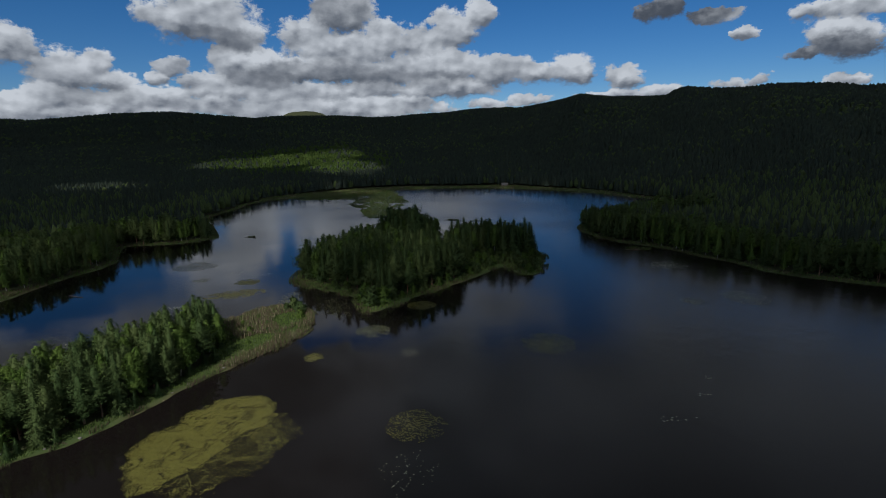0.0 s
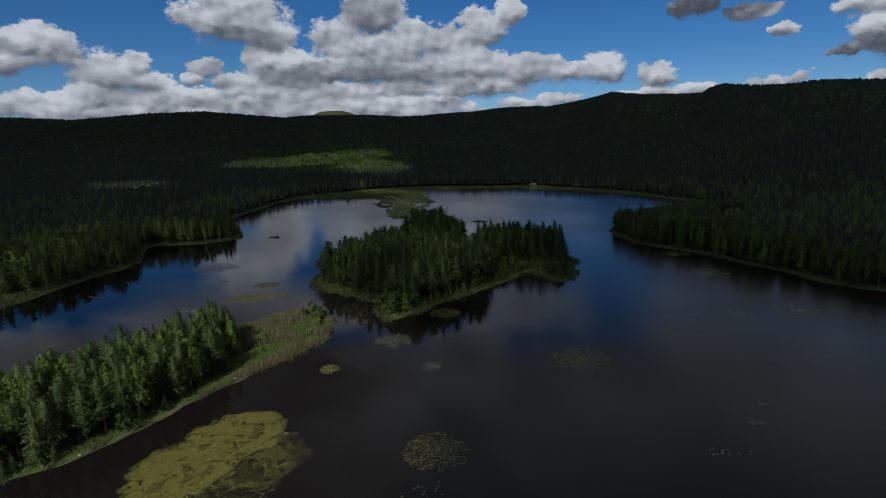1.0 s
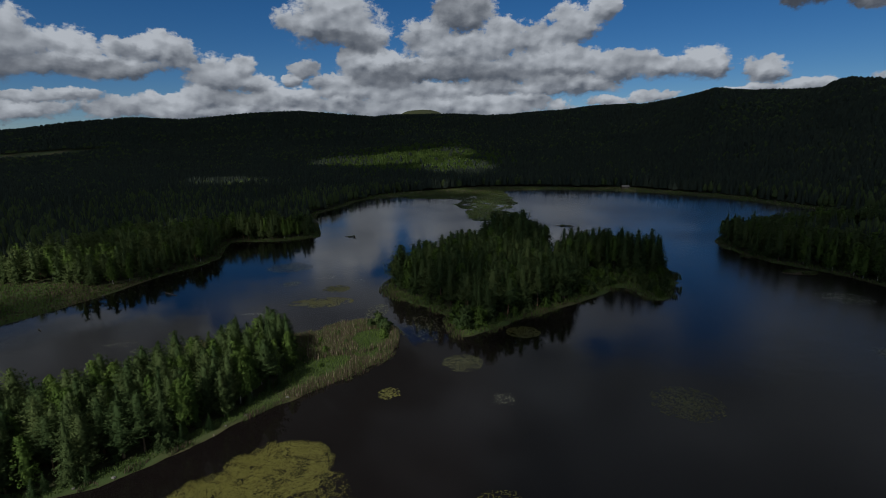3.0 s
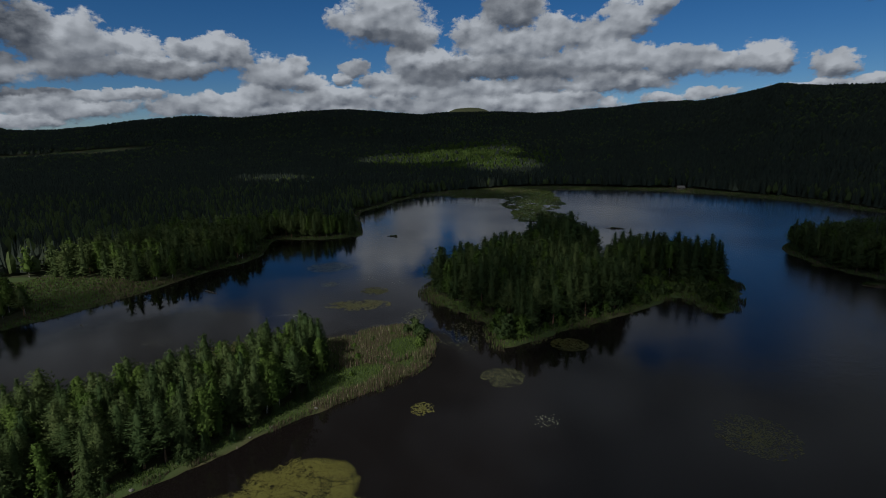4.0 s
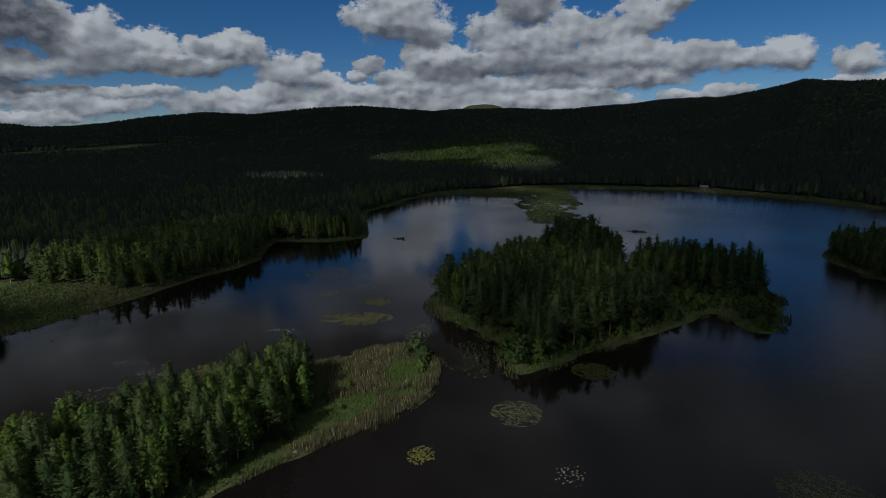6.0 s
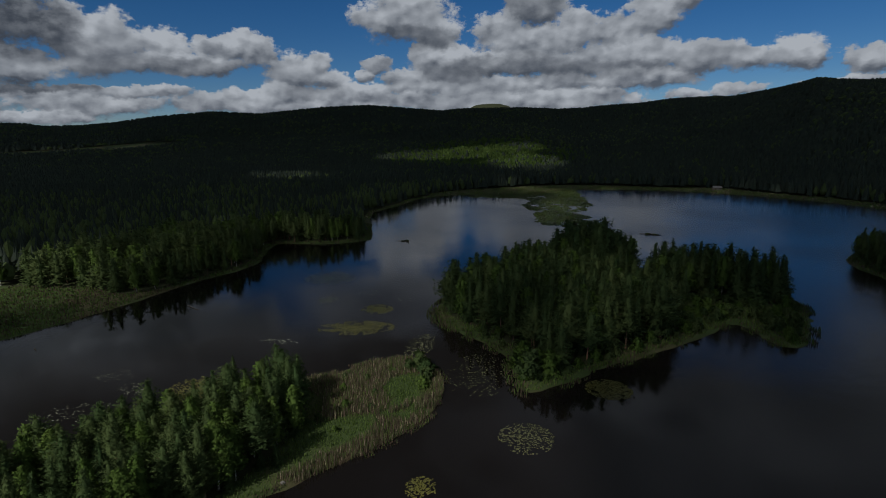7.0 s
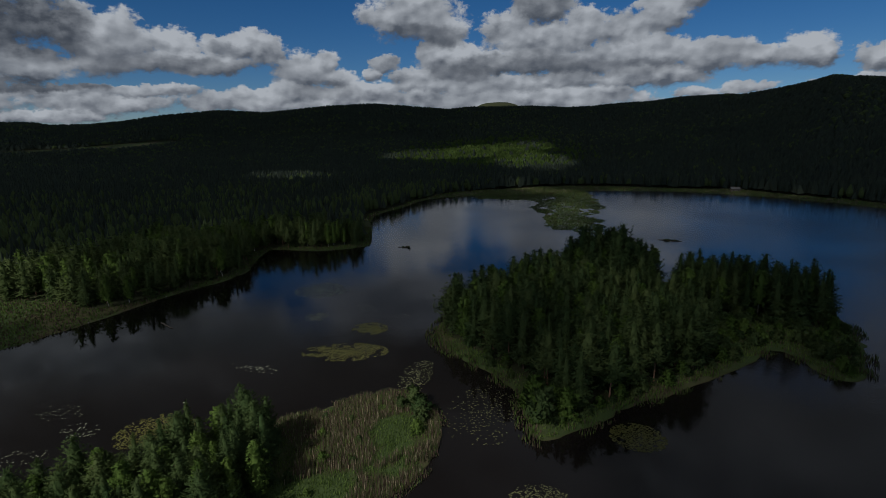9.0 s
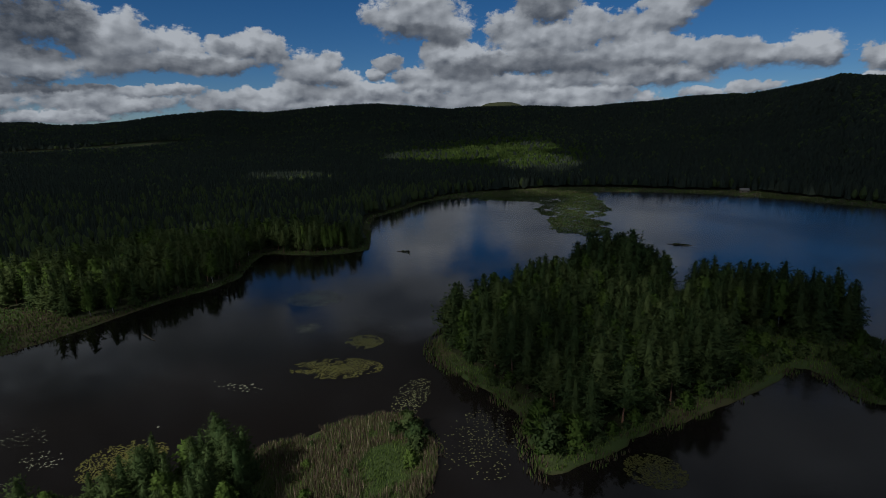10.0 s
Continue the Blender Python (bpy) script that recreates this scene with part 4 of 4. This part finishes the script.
def great_mat():
    """The large lily field off the small island: a dense strip and a looser outer side."""
    rng = np.random.RandomState(91)
    outline = rounded([(-60.5, 90), (-62.6, 97), (-59.5, 106), (-51.5, 115.5), (-43.5, 117), (-37, 110), (-31.5, 101), (-33.5, 93.5), (-38, 86.5), (-43, 81.5), (-52, 80), (-57, 84)])
    x, y = rng.uniform(-66, -28, 150000), rng.uniform(74, 120, 150000)
    d = inside_by(x, y, outline) + 1.6 * lumps(x, y, 5, 54) + 1.0 * lumps(x, y, 2, 55)
    across = (x + 62) * 0.80 - (y - 88) * 0.60           # grows away from the island
    dense = across + 2.5 * lumps(x, y, 6, 51) < 9.0
    chance = np.where(dense, 0.9, 0.32 - 0.008 * across) * np.clip((d + 1) / 2.5, 0, 1)
    chance = chance * np.where(lumps(x, y, 2.2, 52) + 0.7 * lumps(x, y, 0.9, 53) > np.where(dense, -0.5, 0.0), 1, 0.4)
    ok = rng.uniform(0, 1, x.size) < chance
    me = lily_mesh(x[ok], y[ok], 0.11, PAD, 92, 5)
    tagged(new("lily_patch", me), "broad yellow-green field of floating lily leaves", "water lilies", kind="stuff")


great_mat()


def marsh_leaves():
    rng = np.random.RandomState(131)
    x, y = rng.uniform(-155, -22, 42000), rng.uniform(394, 632, 42000)
    keep = (inside_by(x, y, MARSH) + 7 * lumps(x, y, 15, 43) + 4 * lumps(x, y, 6, 44) > 1) & (lumps(x, y, 11, 41) + 0.8 * lumps(x, y, 4, 42) > -0.5 - 0.006 * np.maximum(y - 490, 0))
    me = lily_mesh(x[keep], y[keep], 0.55, REED_GREEN, 132, 5)
    tagged(new("lily_patch", me), "wide marshy field of floating leaves", "water lilies", kind="stuff")


marsh_leaves()
lilies(-6.3, 103.3, 6.6, 6.8, 1116, 0.15, PAD, 93, "round patch of yellow-green lily leaves")
lilies(-6.8, 86.7, 6, 7.5, 90, 0.15, PAD_PALE, 94, "loose pale lily leaves on dark water", core=0.5)
lilies(-22.6, 160.5, 5.6, 5.6, 720, 0.15, PAD_DULL, 95, "round dull green lily patch", core=0.55)
lilies(-8.2, 186.2, 5.4, 5.0, 1500, 0.16, PAD, 96, "olive lily patch near the larger island", core=0.5)
lilies(-36.8, 140.2, 2.8, 3.0, 342, 0.16, PAD, 97, "small yellow-green lily patch")
lilies(-10, 142.3, 2.8, 3.4, 60, 0.17, PAD_PALE, 98, "few scattered pale lily leaves", core=0.5)
lilies(30.5, 147.6, 8, 8.5, 2100, 0.16, PAD, 99, "brownish half-sunken lily patch", core=0.7)
lilies(103.7, 239.6, 9.5, 8, 900, 0.16, PAD_PALE, 100, "faint lily patch off the promontory")
lilies(90.5, 185.5, 4, 6, 420, 0.16, PAD_PALE, 101, "faint green lily patch")
lilies(111.7, 188.4, 8, 9.5, 1250, 0.16, PAD_PALE, 102, "dull green lily patch on open water")
lilies(-83.5, 204.6, 12, 6.2, 2900, 0.18, PAD, 103, "ragged yellow-green lily patch in the channel", 20, True)
lilies(-85.1, 222.6, 5.5, 5.2, 1900, 0.18, PAD, 104, "small ragged lily patch in the channel", 0, True)
lilies(-106.5, 226.4, 3.8, 4.2, 420, 0.15, PAD_PALE, 105, "pale scattered lily leaves")
lilies(-95.9, 238.8, 5, 3.6, 52, 0.15, PAD_PALE, 106, "few pale lily leaves", core=0.5)
lilies(-80.6, 235.9, 3, 2.2, 23, 0.15, PAD_PALE, 107, "few pale lily leaves", core=0.5)
lilies(-118, 139, 9, 5, 143, 0.15, PAD_PALE, 111, "loose pale lily leaves behind the small island", 40, core=0.5)
lilies(-126.2, 156.6, 6, 3.5, 59, 0.15, PAD_PALE, 108, "loose pale lily leaves", core=0.5)
lilies(-114.6, 152.7, 4.5, 3, 65, 0.15, PAD_PALE, 109, "loose pale lily leaves", core=0.5)
lilies(-100, 157.5, 7.5, 7, 1800, 0.17, PAD, 110, "dense yellow-green lily patch behind the pines", 50)
lilies(-121.6, 253.7, 11, 10, 2600, 0.16, PAD_PALE, 112, "faint green lily patch under the surface")
lilies(-59.4, 197.7, 4, 10, 378, 0.18, PAD_DULL, 113, "dull leaves in the strait between the islands", 10)
lilies(-38, 186, 9, 13, 432, 0.16, PAD_DULL, 114, "brown leaves in the strait between the islands")

# single leaves far apart, each to be told from its neighbours
one = lily_mesh(np.zeros(1), np.zeros(1), 0.19, PAD_PALE, 120)
for cx, cy, rx, ry, count, seed in ((47.7, 103.9, 3.6, 1.6, 12, 1), (60.2, 114.7, 2.2, 1.2, 7, 2), (65.5, 122.9, 1.6, 0.9, 5, 3), (-99.6, 188.1, 5.0, 1.9, 34, 4), (-103.5, 168.3, 0.5, 0.4, 3, 5)):
    local = np.random.RandomState(200 + seed)
    for _ in range(count):
        leaf = new("lily_leaf", one)
        leaf.matrix_basis = pose(cx + local.normal(0, 0.55) * rx, cy + local.normal(0, 0.55) * ry, 0.0, 0, 0, local.uniform(0, 360))
        leaf.scale = (local.uniform(0.7, 1.5),) * 2 + (1,)
        tagged(leaf, "pale floating lily leaf on dark water", "lily leaf", "single lily leaves")


# willow bushes
def bush_kind(height, radius, n, seed, mat):
    stem = trunk_mesh("stems", height * 0.7, 0.06, BARK_PINE, 0.05, 6, radius * 0.9, 0.1)
    return stem, clump_crown("leaves", height, radius, 0.04, n, 4, 0.55, seed, mat, 0.6, 0.45)


BUSHES = [bush_kind(3.0, 1.7, 90, 301, PINE), bush_kind(2.4, 1.5, 80, 302, PINE), bush_kind(3.6, 1.8, 100, 303, BIRCH)]
first_bush = {}


def plant_bush(x, y, size, local, where):
    i = local.randint(3)
    m = pose(x, y, float(ground_z(np.array([x]), np.array([y]))[0]) - 0.05, 0, 0, local.uniform(0, 360))
    if i not in first_bush:
        root = new("willow_bush")
        tagged(root, "low grey-green willow bush " + where, "bush", "bushes on the islands")
        part("stems", BUSHES[i][0], root)
        part("leaves", BUSHES[i][1], root)
        root.matrix_basis = m
        first_bush[i] = root
    else:
        root = copy_thing(first_bush[i], m)
        tagged(root, "low grey-green willow bush " + where)
    root.scale = (size, size, size * local.uniform(0.8, 1.2))


local = np.random.RandomState(77)
for bx, by, size in ((-51.5, 181, 1.4), (-54, 183.5, 1.2), (-50, 177.5, 1.0), (-56, 181, 0.8), (-49, 173, 0.7), (-61, 158, 0.7), (-64, 152, 0.6), (-58, 166, 0.5), (-72, 118, 0.7), (-79, 104, 0.6), (-63, 172, 0.45), (-56, 160, 0.5), (-66, 166, 0.5), (-59, 150, 0.4), (-53, 156, 0.35), (-69, 172, 0.4)):
    plant_bush(bx, by, size, local, "among the reeds")
for bx, by, size in ((-26.5, 186, 1.9), (-25, 190, 1.7), (-29, 191, 1.6), (-22, 188.5, 1.4), (-30, 196, 1.5), (-19.5, 192.5, 1.2)):
    plant_bush(bx, by, size, local, "at the larger island's point")
bx, by = sow(-70, 52, 178, 300, 1300, lambda x, y: (inside_by(x, y, MAIN_LINE) > 1.5) & (inside_by(x, y, MAIN_WOOD) < 2), 78)
for px, py in list(zip(bx, by))[:110]:
    plant_bush(px, py, local.uniform(0.45, 1.0) + 0.25 * (px > 10), local, "at the larger island's edge")


# ---------------------------------------------------------------- islets, drift logs, hut
def stone(n):
    pos = world_pos(n)
    f = n.noise(pos, 1.4, 5.0)
    return principled(n, Base_Color=n.mix(f, rgb((0.07, 0.066, 0.06)), rgb((0.20, 0.19, 0.17))), Roughness=0.85)


def timber(n):
    pos = n.vec("MULTIPLY", world_pos(n), (1, 1, 5))
    f = n.noise(pos, 2.0, 5.0)
    return principled(n, Base_Color=n.mix(f, rgb((0.11, 0.085, 0.06)), rgb((0.27, 0.23, 0.18))), Roughness=0.8)


STONE, TIMBER = material("grey_stone", stone), material("grey_timber", timber)
ROOFING = material("hut_roof", lambda n: principled(n, Base_Color=n.mix(n.noise(world_pos(n), 1.0, 4.0), rgb((0.10, 0.095, 0.09)), rgb((0.20, 0.19, 0.18))), Roughness=0.7))
PANE = material("window_glass", lambda n: principled(n, Base_Color=rgb((0.02, 0.025, 0.03)), Roughness=0.08))


def heap_mesh(name, rx, ry, h, seed, mat):
    bm = bmesh.new()
    bmesh.ops.create_icosphere(bm, subdivisions=3, radius=1.0)
    for v in bm.verts:
        q = 1 + 0.35 * noise.noise(v.co * 1.7 + Vector((seed, 0, 0))) + 0.15 * noise.noise(v.co * 4.3 + Vector((seed, 3, 0)))
        v.co = Vector((v.co.x * rx * q, v.co.y * ry * q, v.co.z * h * q))
    me = bpy.data.meshes.new(name)
    bm.to_mesh(me)
    bm.free()
    me.materials.append(mat)
    return me


for cx, cy, rx, ry, h, seed in ((104, 276.5, 6.6, 3.8, 0.42, 5), (95, 306.4, 5.6, 2.4, 0.45, 6), (8, 389, 3.8, 1.4, 0.3, 7), (-121.8, 333, 2.2, 0.9, 0.22, 8)):
    isle = new("reed_islet", heap_mesh("islet", rx, ry, h, seed, REED_DRY))
    isle.location = (cx, cy, -0.05)
    tagged(isle, "tiny low islet of stones and sedge", "islet")
    local = np.random.RandomState(seed)
    a, q = local.uniform(0, 6.283, int(30 * rx * ry)), np.sqrt(local.uniform(0, 1, int(30 * rx * ry)))
    blades("islet_reeds", cx + np.cos(a) * q * rx, cy + np.sin(a) * q * ry, np.full(len(a), 0.05), 0.9, 0.3, [REED_GREEN, REED_DRY], [0.6, 0.4], seed, "sparse reeds on a tiny islet", "reeds", 0.5)


def drift_log(x, y, length, radius, turn, tilt=0.0):
    bm = bmesh.new()
    bmesh.ops.create_cone(bm, segments=9, radius1=radius, radius2=radius * 0.6, depth=length, cap_ends=True)
    bmesh.ops.subdivide_edges(bm, edges=[e for e in bm.edges if abs(e.verts[0].co.z - e.verts[1].co.z) > 0.1], cuts=5)
    for v in bm.verts:
        v.co.x += 0.06 * length * noise.noise(Vector((0, 0, v.co.z * 0.6 + turn)))
        v.co.y += 0.04 * length * noise.noise(Vector((4, 0, v.co.z * 0.6 + turn)))
    me = bpy.data.meshes.new("drift_log")
    bm.to_mesh(me)
    bm.free()
    me.materials.append(TIMBER)
    ob = new("drift_log", me)
    ob.matrix_basis = pose(x, y, radius * 0.35, 90 + tilt, 0, turn)
    tagged(ob, "weathered grey drift log lying in the water", "log", "drift logs")


for x_, y_, L_, r_, a_ in ((-147.3, 205, 7.5, 0.22, 70), (-118, 330, 5, 0.2, 20), (-124, 333, 4, 0.18, 100), (4.5, 389.5, 6, 0.25, 80), (11, 388, 5, 0.2, 110), (-162, 162, 3, 0.2, 60),
                         (-67.6, 117.0, 3.2, 0.14, 40), (-61.5, 131, 2.6, 0.14, 20), (-52, 225, 4, 0.16, 120)):
    drift_log(x_, y_, L_, r_, a_)


def boulder(x, y, size, seed):
    ob = new("boulder", heap_mesh("boulder", size, size * 0.8, size * 0.6, seed, STONE))
    ob.location = (x, y, max(float(ground_z(np.array([x]), np.array([y]))[0]), 0.0) + size * 0.1)
    tagged(ob, "grey lichen-spotted shore boulder", "boulder", "shore boulders")


local = np.random.RandomState(61)
for k, (x_, y_) in enumerate(((-76, 100.2), (-66.4, 119.6), (-64.6, 124.2), (-80.5, 96.2), (-59.6, 133.6), (128, 256), (134, 246.5), (121, 274), (142.5, 224), (156, 210.3), (150, 214), (-173.5, 199), (-172, 228), (168.5, 203.5))):
    boulder(x_, y_, local.uniform(0.22, 0.45), k)


def hut(x, y, turn):
    z = float(ground_z(np.array([x]), np.array([y]))[0])
    root = new("hut")
    root.matrix_basis = pose(x, y, z - 0.1, 0, 0, turn)
    tagged(root, "small weathered timber hut on the far shore", "hut")

    def box(name, cx, cy, cz, sx, sy, sz, mat, label=""):
        bm = bmesh.new()
        bmesh.ops.create_cube(bm, size=1.0)
        bmesh.ops.scale(bm, vec=(sx, sy, sz), verts=bm.verts)
        bmesh.ops.bevel(bm, geom=bm.edges[:], offset=0.03, segments=1, affect="EDGES")
        bmesh.ops.translate(bm, vec=(cx, cy, cz), verts=bm.verts)
        me = bpy.data.meshes.new(name)
        bm.to_mesh(me)
        bm.free()
        me.materials.append(mat)
        return part(name, me, root, label)

    box("wall", 0, 0, 1.3, 7.0, 5.0, 2.6, TIMBER)
    roof = mesh_of("roof", [(-4, -3.1, 2.5), (4, -3.1, 2.5), (4, 0, 4.3), (-4, 0, 4.3), (-4, 3.1, 2.5), (4, 3.1, 2.5),
                            (-4, -3.1, 2.65), (4, -3.1, 2.65), (4, 0, 4.45), (-4, 0, 4.45), (-4, 3.1, 2.65), (4, 3.1, 2.65)],
                   [(0, 1, 2, 3), (3, 2, 5, 4), (6, 7, 8, 9), (9, 8, 11, 10), (0, 1, 7, 6), (4, 5, 11, 10), (0, 3, 9, 6), (3, 4, 10, 9), (1, 2, 8, 7), (2, 5, 11, 8)], ROOFING)
    part("roof", roof, root, "grey sheet roof")
    part("gable", mesh_of("gable", [(-3.5, -2.5, 2.6), (-3.5, 2.5, 2.6), (-3.5, 0, 4.1), (3.5, -2.5, 2.6), (3.5, 2.5, 2.6), (3.5, 0, 4.1)], [(0, 1, 2), (3, 4, 5), (0, 1, 4, 3)], TIMBER), root)
    box("door", 0.6, -2.52, 1.0, 0.9, 0.08, 2.0, ROOFING)
    box("window", -1.8, -2.52, 1.5, 1.1, 0.08, 0.9, PANE)
    box("window", 2.4, -2.52, 1.5, 1.1, 0.08, 0.9, PANE)


hut(75.3, 641, 8)
